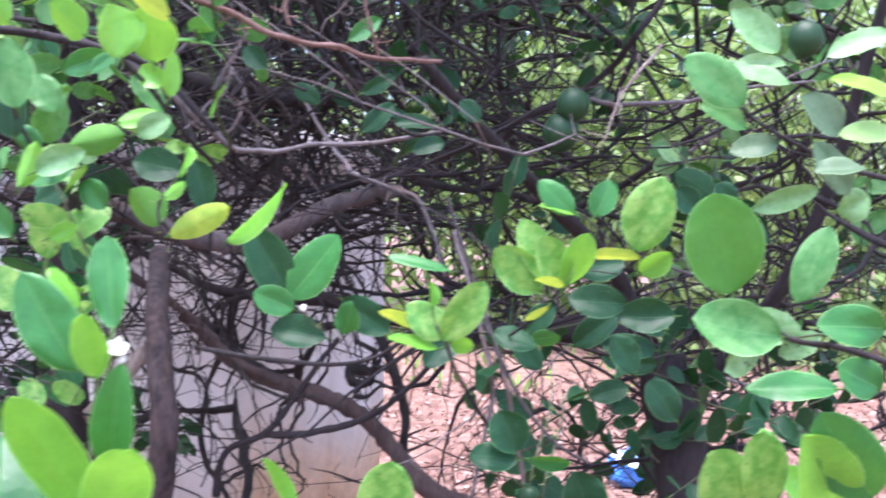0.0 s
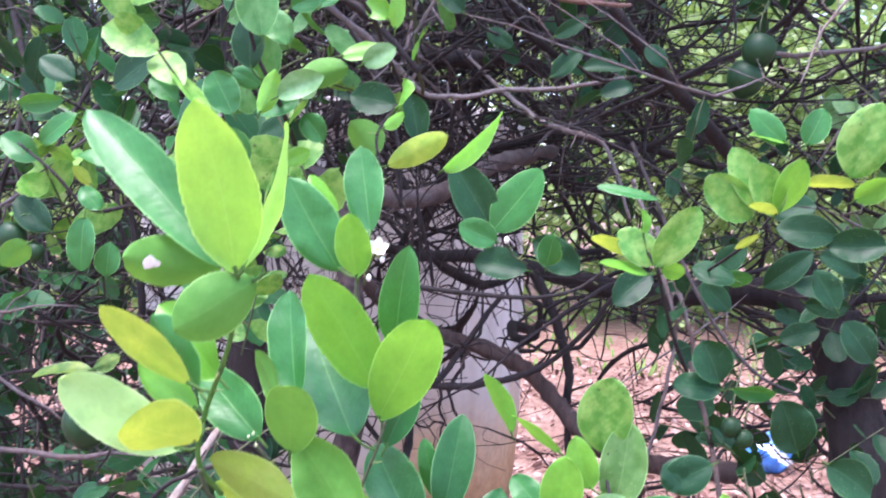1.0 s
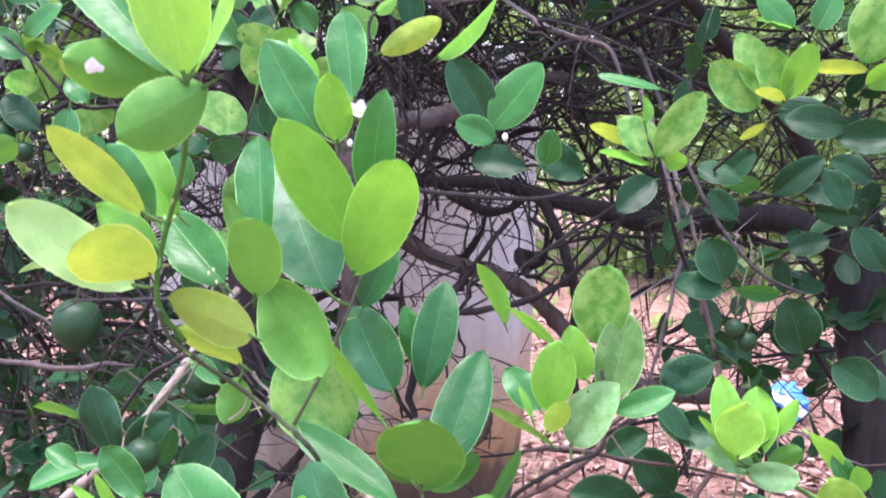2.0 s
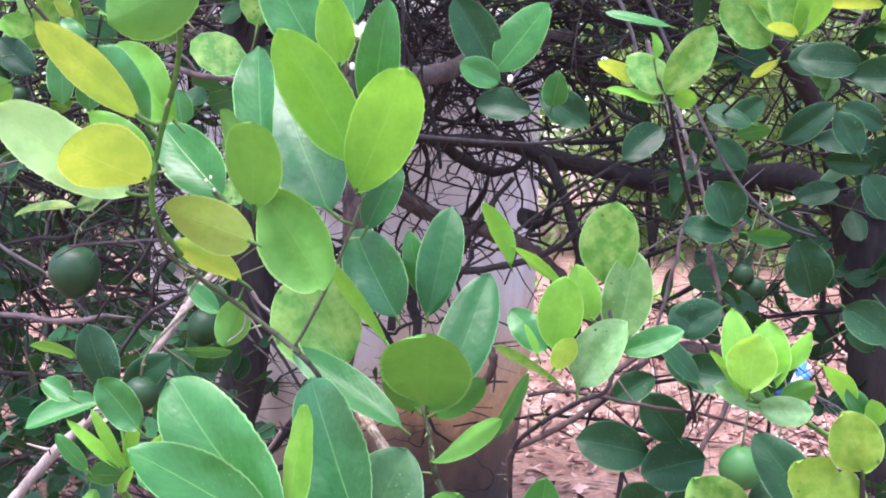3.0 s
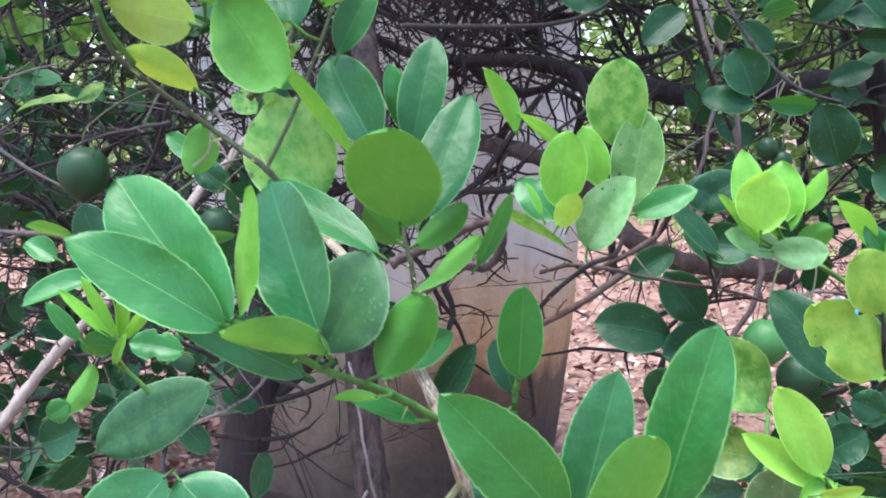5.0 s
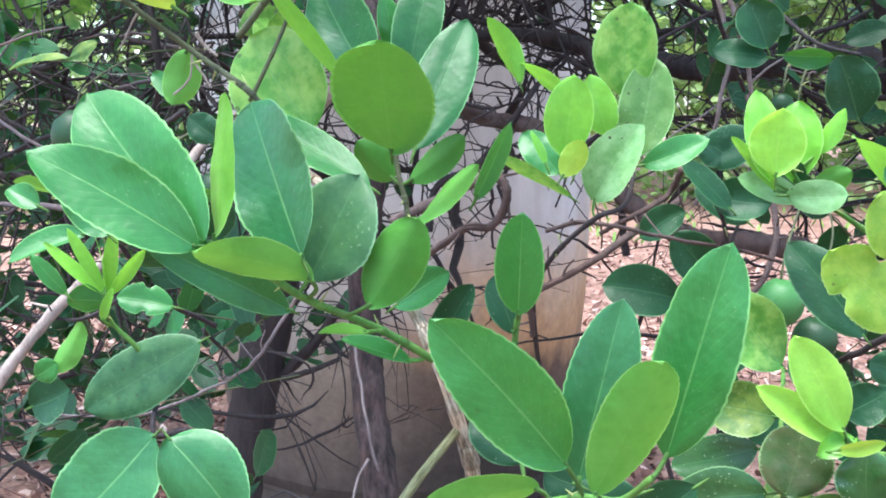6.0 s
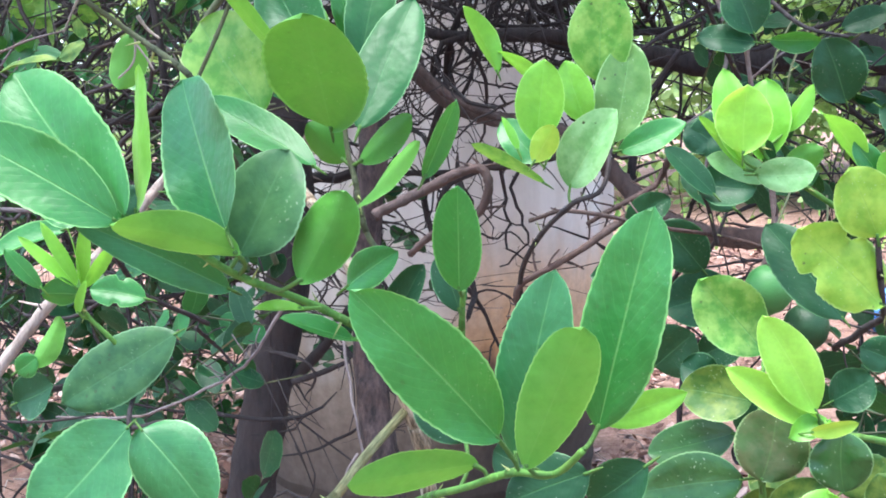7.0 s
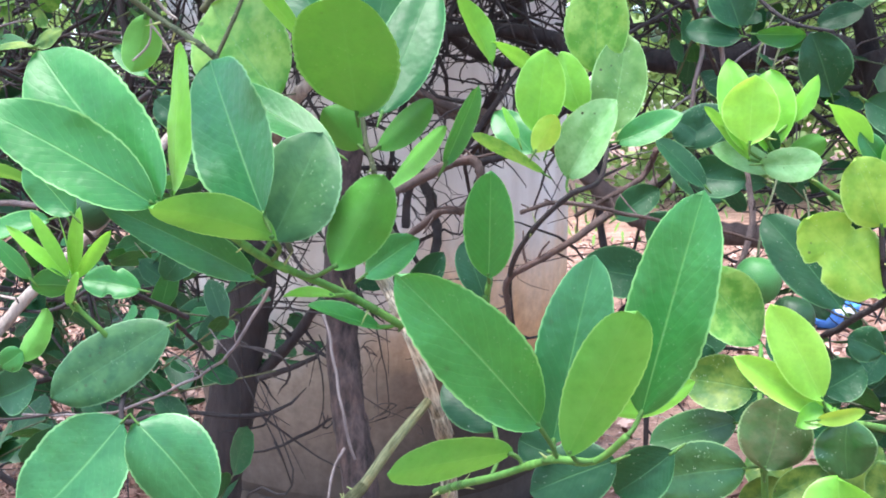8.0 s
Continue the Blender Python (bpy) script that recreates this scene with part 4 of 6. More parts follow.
leaf(s, YOUNG, (0.1030, 0.7850, 1.3950), (0.1190, 0.7700, 1.4360), 0.0265, 30)
leaf(s, YELLOW, (0.1010, 0.7700, 1.3930), (0.0780, 0.7600, 1.4000), 0.0129, 140)
leaf(s, MID, (0.1090, 0.8000, 1.4510), (0.0810, 0.8000, 1.4770), 0.0217, 0)
leaf(s, MID, (0.1260, 0.8000, 1.4490), (0.1390, 0.8000, 1.4780), 0.0219, 0)
leaf(s, YOUNG, (0.1130, 0.8000, 1.4490), (0.0810, 0.8000, 1.4570), 0.0162, 50)
leaf(s, MOTTLED, (0.1570, 0.7800, 1.4220), (0.1760, 0.7700, 1.4800), 0.0400, 0)
leaf(s, YELLOW, (0.1610, 0.7800, 1.4160), (0.1220, 0.7800, 1.4180), 0.0157, 140)
leaf(s, YOUNG, (0.1600, 0.7800, 1.4050), (0.1820, 0.7700, 1.4220), 0.0214, 30)
leaf(s, YELLOW, (0.0910, 0.7900, 1.3770), (0.0710, 0.7900, 1.3650), 0.0167, 120)
leaf(s, DARK, (0.1560, 0.8200, 1.3780), (0.1070, 0.8200, 1.3810), 0.0290, 0)
leaf(s, DARK, (0.1950, 0.8200, 1.3690), (0.1470, 0.8200, 1.3680), 0.0292, 0)
s = shoot(tree_right, TWIG, .003, .0012, (0.4000, 0.8500, 1.3230), (0.3210, 0.7800, 1.3490), (0.2660, 0.7400, 1.3600), (0.2430, 0.7300, 1.3770), (0.2200, 0.7200, 1.3920))
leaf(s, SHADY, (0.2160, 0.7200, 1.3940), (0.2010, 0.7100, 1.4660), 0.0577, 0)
leaf(s, VEINED, (0.2480, 0.7000, 1.3660), (0.1860, 0.7000, 1.3770), 0.0396, 0)
leaf(s, VEINED, (0.2960, 0.7500, 1.4440), (0.2720, 0.7500, 1.3860), 0.0295, 20)
leaf(s, MID, (0.3390, 0.7500, 1.3690), (0.2840, 0.7400, 1.3700), 0.0324, 0)
leaf(s, MID, (0.2940, 0.7200, 1.3270), (0.2280, 0.7200, 1.3250), 0.0249, 30)
leaf(s, MOTTLED, (0.2140, 0.6800, 1.2470), (0.1920, 0.6600, 1.2920), 0.0424, 0)
leaf(s, MOTTLED, (0.2330, 0.6800, 1.2520), (0.2250, 0.6600, 1.3080), 0.0345, 0)
leaf(s, YOUNG, (0.2760, 0.6600, 1.2530), (0.2420, 0.6200, 1.3130), 0.0454, 0)
leaf(s, MID, (0.2960, 0.6500, 1.2670), (0.2510, 0.6200, 1.3270), 0.0460, -20)
leaf(s, YOUNG, (0.2830, 0.7200, 1.2410), (0.2540, 0.7200, 1.2700), 0.0242, 0)
leaf(s, MID, (0.3540, 0.8000, 1.3160), (0.3190, 0.8000, 1.3330), 0.0339, 0)
s = shoot(tree_right, TWIG, .003, .0012, (0.4660, 1.0000, 1.4860), (0.3570, 0.9000, 1.4960), (0.2960, 0.8600, 1.5160), (0.2600, 0.8300, 1.5290), (0.2410, 0.8100, 1.5390))
leaf(s, VEINED, (0.2420, 0.8000, 1.5390), (0.1950, 0.8000, 1.5780), 0.0375, 0)
leaf(s, VEINED, (0.2490, 0.8200, 1.5220), (0.2110, 0.8200, 1.5420), 0.0218, 10)
leaf(s, DOTTED, (0.2940, 0.9000, 1.5980), (0.2520, 0.9000, 1.6350), 0.0319, 0)
leaf(s, DOTTED, (0.3010, 0.9000, 1.5880), (0.2520, 0.9000, 1.5830), 0.0244, 30)
leaf(s, DOTTED, (0.3000, 0.8800, 1.5670), (0.2540, 0.8800, 1.5770), 0.0227, 30)
leaf(s, DOTTED, (0.3190, 0.7000, 1.5780), (0.2750, 0.7000, 1.5610), 0.0210, 20)
leaf(s, BRIGHT, (0.2920, 0.6000, 1.5160), (0.2460, 0.6000, 1.5320), 0.0179, 30)
leaf(s, WASHED, (0.2920, 0.6000, 1.4980), (0.2520, 0.6000, 1.4980), 0.0173, 20)
leaf(s, GREYED, (0.2830, 0.8500, 1.5140), (0.2420, 0.8500, 1.5050), 0.0228, 0)
leaf(s, GREYED, (0.3430, 0.8000, 1.4890), (0.2970, 0.8000, 1.4880), 0.0225, 40)
leaf(s, GREYED, (0.3330, 0.8500, 1.5210), (0.3010, 0.8500, 1.5540), 0.0303, 0)
leaf(s, GREYED, (0.3030, 0.8200, 1.5130), (0.3320, 0.8200, 1.4700), 0.0244, 0)
leaf(s, DOTTED, (0.2620, 0.8500, 1.4580), (0.3170, 0.8500, 1.4760), 0.0207, 30)
leaf(s, DARK, (0.2700, 0.9500, 1.4630), (0.2540, 0.9500, 1.4840), 0.0241, 0)
leaf(s, DARK, (0.2360, 0.9500, 1.4570), (0.2150, 0.9500, 1.4780), 0.0261, 0)
leaf(s, DOTTED, (0.3320, 0.8500, 1.4580), (0.3590, 0.8500, 1.4690), 0.0293, 30)
s = shoot(tree_right, TWIG, .0024, .0012, (-0.0050, 1.1000, 1.4700), (0.0300, 1.0000, 1.3780), (0.0630, 0.9000, 1.3020), (0.0990, 0.8600, 1.2570), (0.1320, 0.8300, 1.2430))
leaf(s, DARK, (0.0680, 0.8400, 1.2490), (0.0530, 0.8400, 1.2850), 0.0354, 0)
leaf(s, DARK, (0.0690, 0.8400, 1.2430), (0.0280, 0.8300, 1.2480), 0.0259, 10)
leaf(s, DARK, (0.1300, 0.8200, 1.1970), (0.1140, 0.8100, 1.2420), 0.0379, 0)
leaf(s, DARK, (0.0600, 0.8000, 1.1880), (0.0210, 0.8000, 1.1690), 0.0315, 0)
leaf(s, MID, (0.0790, 0.8400, 1.2440), (0.1150, 0.8400, 1.2420), 0.0170, 50)
leaf(s, DARK, (0.1740, 0.9000, 1.3100), (0.1530, 0.9000, 1.3450), 0.0281, 20)
leaf(s, DARK, (0.0860, 0.9000, 1.3330), (0.0470, 0.9000, 1.3440), 0.0271, 30)
s = shoot(tree_right, TWIG, .0022, .0013, (-0.1100, 0.9000, 0.9700), (-0.1040, 0.8200, 1.0360), (-0.0930, 0.7500, 1.0810), (-0.0700, 0.6900, 1.1150), (-0.0420, 0.6550, 1.1410), (-0.0240, 0.6600, 1.1500), (-0.0210, 0.6800, 1.1770), (-0.0290, 0.6950, 1.2100))
leaf(s, MOTTLED, (-0.0290, 0.7000, 1.2150), (-0.0230, 0.6900, 1.2730), 0.0407, 0)
leaf(s, SPOTTED, (-0.0199, 0.6896, 1.1764), (-0.0088, 0.7009, 1.2393), 0.0347, 0)
leaf(s, YOUNG, (-0.0370, 0.6900, 1.1900), (-0.0490, 0.6900, 1.2290), 0.0227, 0)
leaf(s, YOUNG, (-0.0585, 0.6343, 1.1792), (-0.0520, 0.6303, 1.2274), 0.0294, 0)
leaf(s, YOUNG, (-0.0970, 0.7107, 1.2241), (-0.1190, 0.7093, 1.2686), 0.0207, 150)
leaf(s, YOUNG, (-0.0600, 0.7000, 1.2140), (-0.0970, 0.7100, 1.2380), 0.0156, 140)
leaf(s, DOTTED, (-0.0439, 0.6599, 1.1517), (-0.0129, 0.6494, 1.1972), 0.0337, -15)
leaf(s, MID, (-0.0152, 0.6796, 1.1716), (0.0255, 0.6796, 1.1878), 0.0194, -8)
leaf(s, MID, (-0.0690, 0.7000, 1.1650), (-0.0960, 0.7100, 1.1920), 0.0233, 0)
leaf(s, MOTTLED, (-0.0550, 0.6400, 1.1550), (-0.0970, 0.6300, 1.1800), 0.0135, 150)
leaf(s, YELLOW, (-0.0581, 0.6192, 1.1686), (-0.0456, 0.6193, 1.1897), 0.0154, 180)
leaf(s, YOUNG, (-0.0685, 0.6293, 1.1750), (-0.0781, 0.6299, 1.1954), 0.0059, 40)
leaf(s, YOUNG, (-0.0520, 0.6300, 1.1690), (-0.0480, 0.6300, 1.1850), 0.0130, 120)
s = shoot(tree_right, GREENBARK, .0017, .001, (0.1210, 0.6300, 1.1300), (0.1000, 0.6100, 1.1450), (0.0810, 0.5950, 1.1590), (0.0710, 0.5900, 1.1660), (0.0620, 0.5850, 1.1830))
leaf(s, YOUNG, (0.0554, 0.5889, 1.1682), (0.0471, 0.5995, 1.2165), 0.0195, 0, form=(0.02, 1.2, 0.25, 0.12))
leaf(s, BRIGHT, (0.0569, 0.5745, 1.1721), (0.0590, 0.5699, 1.2069), 0.0283, 180, form=(0.08, 1.25, 0.22, 0.10))
leaf(s, YOUNG, (0.0667, 0.5891, 1.1674), (0.0688, 0.5993, 1.2104), 0.0247, 0, form=(0.0, 1.2, 0.25, 0.12))
leaf(s, YOUNG, (0.0784, 0.5908, 1.1822), (0.0913, 0.5890, 1.2064), 0.0116, 140, form=(0.0, 1.2, 0.3, 0.1))
leaf(s, YOUNG, (0.0584, 0.5900, 1.1622), (0.0348, 0.5900, 1.1921), 0.0136, 130)
leaf(s, DOTTED, (0.0627, 0.5842, 1.1613), (0.0920, 0.5739, 1.1624), 0.0178, 20)
leaf(s, DOTTED, (0.0722, 0.6054, 1.1576), (0.0385, 0.5945, 1.1701), 0.0160, 10)
leaf(s, UNDER, (0.0772, 0.5985, 1.1615), (0.0968, 0.5994, 1.1734), 0.0148, 170)
leaf(s, DARK, (0.0720, 0.5900, 1.1670), (0.0690, 0.5850, 1.1790), 0.0051, 0)
s = shoot(tree_right, TWIG, .0022, .0012, (0.1590, 0.7000, 1.0320), (0.1340, 0.6200, 1.0760), (0.1250, 0.5850, 1.0940), (0.1210, 0.5780, 1.1300), (0.1190, 0.5800, 1.1580))
leaf(s, YOUNG, (0.1141, 0.5796, 1.1646), (0.0923, 0.5700, 1.1928), 0.0168, 130)
leaf(s, MID, (0.1210, 0.5800, 1.1610), (0.1090, 0.5750, 1.1770), 0.0128, 0)
leaf(s, YELSPOT, (0.1210, 0.5751, 1.1298), (0.1062, 0.5703, 1.1646), 0.0314, 0, form=(0.0, 0.95, 0.15, 0.05))
leaf(s, YELSPOT, (0.1240, 0.5800, 1.0950), (0.0830, 0.5700, 1.1350), 0.0376, 0, bitten=0.3, form=(0.05, 0.92, 0.12, 0.04))
leaf(s, DARK, (0.1110, 0.6300, 1.0780), (0.0700, 0.6500, 1.1290), 0.0332, 0)
leaf(s, YOUNG, (0.1290, 0.5800, 1.1550), (0.1230, 0.5750, 1.1720), 0.0122, 0)
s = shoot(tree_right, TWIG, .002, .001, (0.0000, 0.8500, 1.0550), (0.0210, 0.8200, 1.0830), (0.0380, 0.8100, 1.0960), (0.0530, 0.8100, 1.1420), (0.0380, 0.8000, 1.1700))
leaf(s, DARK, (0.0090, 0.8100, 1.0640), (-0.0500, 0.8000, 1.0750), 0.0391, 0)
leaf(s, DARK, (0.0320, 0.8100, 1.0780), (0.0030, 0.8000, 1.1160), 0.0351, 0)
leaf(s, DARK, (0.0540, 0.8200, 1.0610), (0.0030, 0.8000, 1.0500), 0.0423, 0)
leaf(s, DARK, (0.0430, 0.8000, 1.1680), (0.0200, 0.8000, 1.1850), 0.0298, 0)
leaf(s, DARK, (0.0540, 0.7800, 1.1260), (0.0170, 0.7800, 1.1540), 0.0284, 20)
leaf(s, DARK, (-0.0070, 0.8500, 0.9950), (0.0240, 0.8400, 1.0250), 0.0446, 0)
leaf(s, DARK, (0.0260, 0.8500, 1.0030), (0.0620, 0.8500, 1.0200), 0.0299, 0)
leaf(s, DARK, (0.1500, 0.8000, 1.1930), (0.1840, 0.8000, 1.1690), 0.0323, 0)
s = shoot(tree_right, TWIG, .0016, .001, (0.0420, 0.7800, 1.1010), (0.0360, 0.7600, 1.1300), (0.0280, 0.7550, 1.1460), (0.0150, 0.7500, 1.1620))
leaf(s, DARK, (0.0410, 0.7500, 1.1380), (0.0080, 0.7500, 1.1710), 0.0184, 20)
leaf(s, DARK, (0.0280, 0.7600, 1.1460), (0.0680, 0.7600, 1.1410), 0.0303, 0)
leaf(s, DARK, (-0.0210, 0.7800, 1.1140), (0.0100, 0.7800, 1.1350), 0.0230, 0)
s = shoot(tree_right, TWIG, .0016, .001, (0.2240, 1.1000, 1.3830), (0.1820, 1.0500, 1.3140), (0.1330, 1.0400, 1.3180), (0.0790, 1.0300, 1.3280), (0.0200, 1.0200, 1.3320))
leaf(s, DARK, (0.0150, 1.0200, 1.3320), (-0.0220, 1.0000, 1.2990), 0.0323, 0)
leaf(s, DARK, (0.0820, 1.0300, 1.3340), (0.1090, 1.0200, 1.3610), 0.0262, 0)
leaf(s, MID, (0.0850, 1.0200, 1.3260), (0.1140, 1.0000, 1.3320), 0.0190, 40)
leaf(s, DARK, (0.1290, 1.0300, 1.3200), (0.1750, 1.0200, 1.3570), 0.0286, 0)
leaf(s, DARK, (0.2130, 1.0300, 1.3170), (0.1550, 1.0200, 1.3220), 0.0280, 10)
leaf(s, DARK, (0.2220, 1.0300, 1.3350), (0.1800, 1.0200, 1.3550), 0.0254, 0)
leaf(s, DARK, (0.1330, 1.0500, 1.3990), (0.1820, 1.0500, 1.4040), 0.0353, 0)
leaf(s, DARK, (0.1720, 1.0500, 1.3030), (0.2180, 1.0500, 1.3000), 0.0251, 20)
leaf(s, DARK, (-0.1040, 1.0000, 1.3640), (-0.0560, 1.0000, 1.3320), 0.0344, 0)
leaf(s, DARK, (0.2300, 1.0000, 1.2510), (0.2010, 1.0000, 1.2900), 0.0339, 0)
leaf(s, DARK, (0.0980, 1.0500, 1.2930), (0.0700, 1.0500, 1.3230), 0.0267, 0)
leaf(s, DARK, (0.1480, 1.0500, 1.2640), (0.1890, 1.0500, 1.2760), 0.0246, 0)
s = shoot(tree_near, GREENBARK, .0022, .0012, (0.1390, 0.6000, 1.0170), (0.1170, 0.5700, 1.0290), (0.0990, 0.5600, 1.0340), (0.0930, 0.5560, 1.0410))
leaf(s, BRIGHT, (0.0914, 0.5548, 1.0460), (0.0657, 0.5499, 1.0949), 0.0256, 0, form=(0.05, 1.15, 0.25, 0.1))
leaf(s, BRIGHT, (0.0930, 0.5600, 1.0380), (0.0480, 0.5500, 1.0680), 0.0169, 0)
leaf(s, YOUNG, (0.0980, 0.5600, 1.0410), (0.0780, 0.5500, 1.0340), 0.0129, 10)
leaf(s, YELLOW, (0.0880, 0.5500, 1.0370), (0.1100, 0.5450, 1.0440), 0.0082, 20)
leaf(s, OLDGLOSS, (0.1040, 0.5600, 1.0350), (0.1050, 0.5600, 1.0040), 0.0308, 0)
s = shoot(tree_near, GREENBARK, .0024, .0012, (0.0850, 0.6200, 0.9450), (0.0700, 0.6000, 0.9720), (0.0670, 0.5900, 0.9940), (0.0660, 0.6100, 1.0200), (0.0700, 0.6550, 1.0510))
leaf(s, MOTTLED, (0.0700, 0.6600, 1.0520), (0.0330, 0.6500, 1.0970), 0.0403, 0)
leaf(s, OLD, (0.0620, 0.6000, 1.0380), (0.0240, 0.6000, 1.0440), 0.0309, 0)
leaf(s, BROWNED, (0.0660, 0.5750, 1.0020), (0.0740, 0.5800, 1.0400), 0.0384, 0, form=(0.0, 0.9, 0.12, 0.05))
leaf(s, OLDGLOSS, (0.0570, 0.5800, 1.0010), (0.0030, 0.5700, 0.9940), 0.0329, 0)
leaf(s, OLDGLOSS, (0.0530, 0.6000, 1.0200), (0.0060, 0.6000, 1.0060), 0.0252, 10)
leaf(s, DARK, (0.0440, 0.6300, 1.0420), (0.0230, 0.6300, 1.0500), 0.0236, 0)
leaf(s, YOUNG, (0.0940, 0.5200, 0.9940), (0.0940, 0.5200, 1.0190), 0.0341, 0)
leaf(s, OLD, (0.0690, 0.5600, 0.9910), (0.0970, 0.5600, 1.0080), 0.0186, 0)
leaf(s, DARK, (0.1110, 0.7000, 1.0120), (0.1360, 0.7000, 1.0280), 0.0274, 0)
leaf(s, YOUNG, (-0.0140, 0.5500, 1.0380), (0.0300, 0.5500, 1.0550), 0.0182, 20)
leaf(s, OLD, (0.0550, 0.6000, 0.9710), (0.0780, 0.6000, 0.9880), 0.0200, 0)
leaf(s, OLDGLOSS, (0.0380, 0.6400, 0.9600), (0.0150, 0.6400, 0.9830), 0.0290, 0)
leaf(s, OLD, (0.1140, 0.6600, 0.9680), (0.1400, 0.6600, 0.9890), 0.0272, 0)
leaf(s, DARK, (0.0750, 0.7000, 1.0110), (0.0540, 0.7000, 0.9920), 0.0228, 0)
leaf(s, DARK, (0.1070, 0.7500, 1.0170), (0.0810, 0.7500, 1.0350), 0.0251, 0)
leaf(s, DARK, (0.1560, 0.7500, 1.0260), (0.1330, 0.7500, 1.0360), 0.0244, 0)
leaf(s, OLD, (0.0870, 0.6400, 0.9690), (0.0660, 0.6600, 0.9840), 0.0287, 0)
leaf(s, OLD, (0.1370, 0.6000, 0.9750), (0.1250, 0.6000, 1.0010), 0.0235, 0)
s = shoot(tree_near, GREENBARK, .0016, .0012, (-0.0830, 0.4050, 1.1110), (-0.0990, 0.3880, 1.1260), (-0.1160, 0.3560, 1.1430), (-0.1250, 0.3380, 1.1560), (-0.1360, 0.3220, 1.1670))
leaf(s, MID, (-0.1361, 0.3196, 1.1671), (-0.1863, 0.3371, 1.2159), 0.0337, 0, form=(0.0, 1.0, 0.3, 0.12))
leaf(s, MID, (-0.1380, 0.3180, 1.1660), (-0.1870, 0.3020, 1.1980), 0.0240, 20)
leaf(s, YOUNG, (-0.1360, 0.3260, 1.1680), (-0.1250, 0.3150, 1.2150), 0.0200, 132, form=(0.0, 1.05, 0.15, 0.03))
leaf(s, FULL, (-0.1103, 0.3381, 1.1601), (-0.1397, 0.3681, 1.2124), 0.0348, -14, form=(0.0, 1.0, 0.16, 0.14))
leaf(s, FADED, (-0.1150, 0.3550, 1.1500), (-0.0990, 0.3673, 1.1863), 0.0340, 0)
leaf(s, UNDER, (-0.1080, 0.3420, 1.1530), (-0.1360, 0.3100, 1.1660), 0.0160, 180)
leaf(s, FULL, (-0.1340, 0.3850, 1.1330), (-0.1660, 0.3330, 1.1660), 0.0163, 12)
leaf(s, MID, (-0.0900, 0.4000, 1.1110), (-0.1130, 0.3810, 1.1230), 0.0113, 50)
leaf(s, YOUNG, (-0.0980, 0.3700, 1.1290), (-0.1140, 0.3600, 1.1300), 0.0078, 50)
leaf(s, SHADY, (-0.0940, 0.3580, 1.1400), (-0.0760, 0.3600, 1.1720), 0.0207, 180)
s = shoot(tree_near, WOODY, .0037, .0025, (-0.0760, 0.4500, 1.0060), (-0.0740, 0.4400, 1.0300), (-0.0730, 0.4300, 1.0580), (-0.0760, 0.4200, 1.0800), (-0.0820, 0.4200, 1.1000), (-0.0970, 0.4400, 1.1180), (-0.1150, 0.4600, 1.1340), (-0.1480, 0.5000, 1.1590), (-0.1940, 0.5600, 1.1770))
s = shoot(tree_near, OLIVE, .0023, .0019, (-0.1180, 0.3700, 1.0280), (-0.1030, 0.3800, 1.0460), (-0.0950, 0.3870, 1.0540), (-0.0860, 0.4000, 1.0670), (-0.0760, 0.4200, 1.0790))
s = shoot(tree_near, OLDGREEN, .0014, .0010, (-0.0950, 0.4500, 1.1370), (-0.1020, 0.4500, 1.1500), (-0.1060, 0.4520, 1.1700), (-0.1100, 0.4550, 1.1830), (-0.1130, 0.4600, 1.2040))
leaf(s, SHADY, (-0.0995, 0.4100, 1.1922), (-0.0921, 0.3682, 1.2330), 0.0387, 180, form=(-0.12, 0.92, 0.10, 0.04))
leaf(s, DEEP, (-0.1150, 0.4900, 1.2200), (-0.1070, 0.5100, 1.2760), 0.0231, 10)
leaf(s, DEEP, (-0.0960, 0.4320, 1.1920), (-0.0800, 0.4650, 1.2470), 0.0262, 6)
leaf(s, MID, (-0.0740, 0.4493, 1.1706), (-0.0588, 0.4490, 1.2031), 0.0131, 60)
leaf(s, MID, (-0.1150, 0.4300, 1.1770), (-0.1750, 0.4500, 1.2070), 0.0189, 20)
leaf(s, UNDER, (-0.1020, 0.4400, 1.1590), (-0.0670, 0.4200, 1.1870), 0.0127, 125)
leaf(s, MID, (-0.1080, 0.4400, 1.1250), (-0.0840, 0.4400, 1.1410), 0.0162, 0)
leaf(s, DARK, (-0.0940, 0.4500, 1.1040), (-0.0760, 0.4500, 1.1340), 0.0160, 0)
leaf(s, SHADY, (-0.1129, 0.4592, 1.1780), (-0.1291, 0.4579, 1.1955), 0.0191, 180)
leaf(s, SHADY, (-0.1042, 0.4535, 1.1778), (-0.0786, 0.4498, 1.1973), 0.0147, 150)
s = shoot(tree_near, OLDGREEN, .0013, .0010, (-0.1424, 0.4464, 1.1343), (-0.1485, 0.4384, 1.1621), (-0.1488, 0.4162, 1.1904), (-0.1434, 0.3842, 1.2125), (-0.1730, 0.3920, 1.2320), (-0.1920, 0.3750, 1.2510), (-0.1990, 0.3620, 1.2620), (-0.2000, 0.3520, 1.2760))
s = shoot(tree_near, GREENBARK, .0016, .0012, (-0.0800, 0.4400, 1.0320), (-0.0610, 0.4050, 1.0490), (-0.0440, 0.3850, 1.0600), (-0.0230, 0.3700, 1.0720), (-0.0070, 0.3620, 1.0750), (0.0040, 0.3560, 1.0860))
leaf(s, MID, (-0.0250, 0.3600, 1.0870), (-0.0650, 0.3300, 1.1430), 0.0291, 10, form=(0.03, 1.05, 0.25, 0.12))
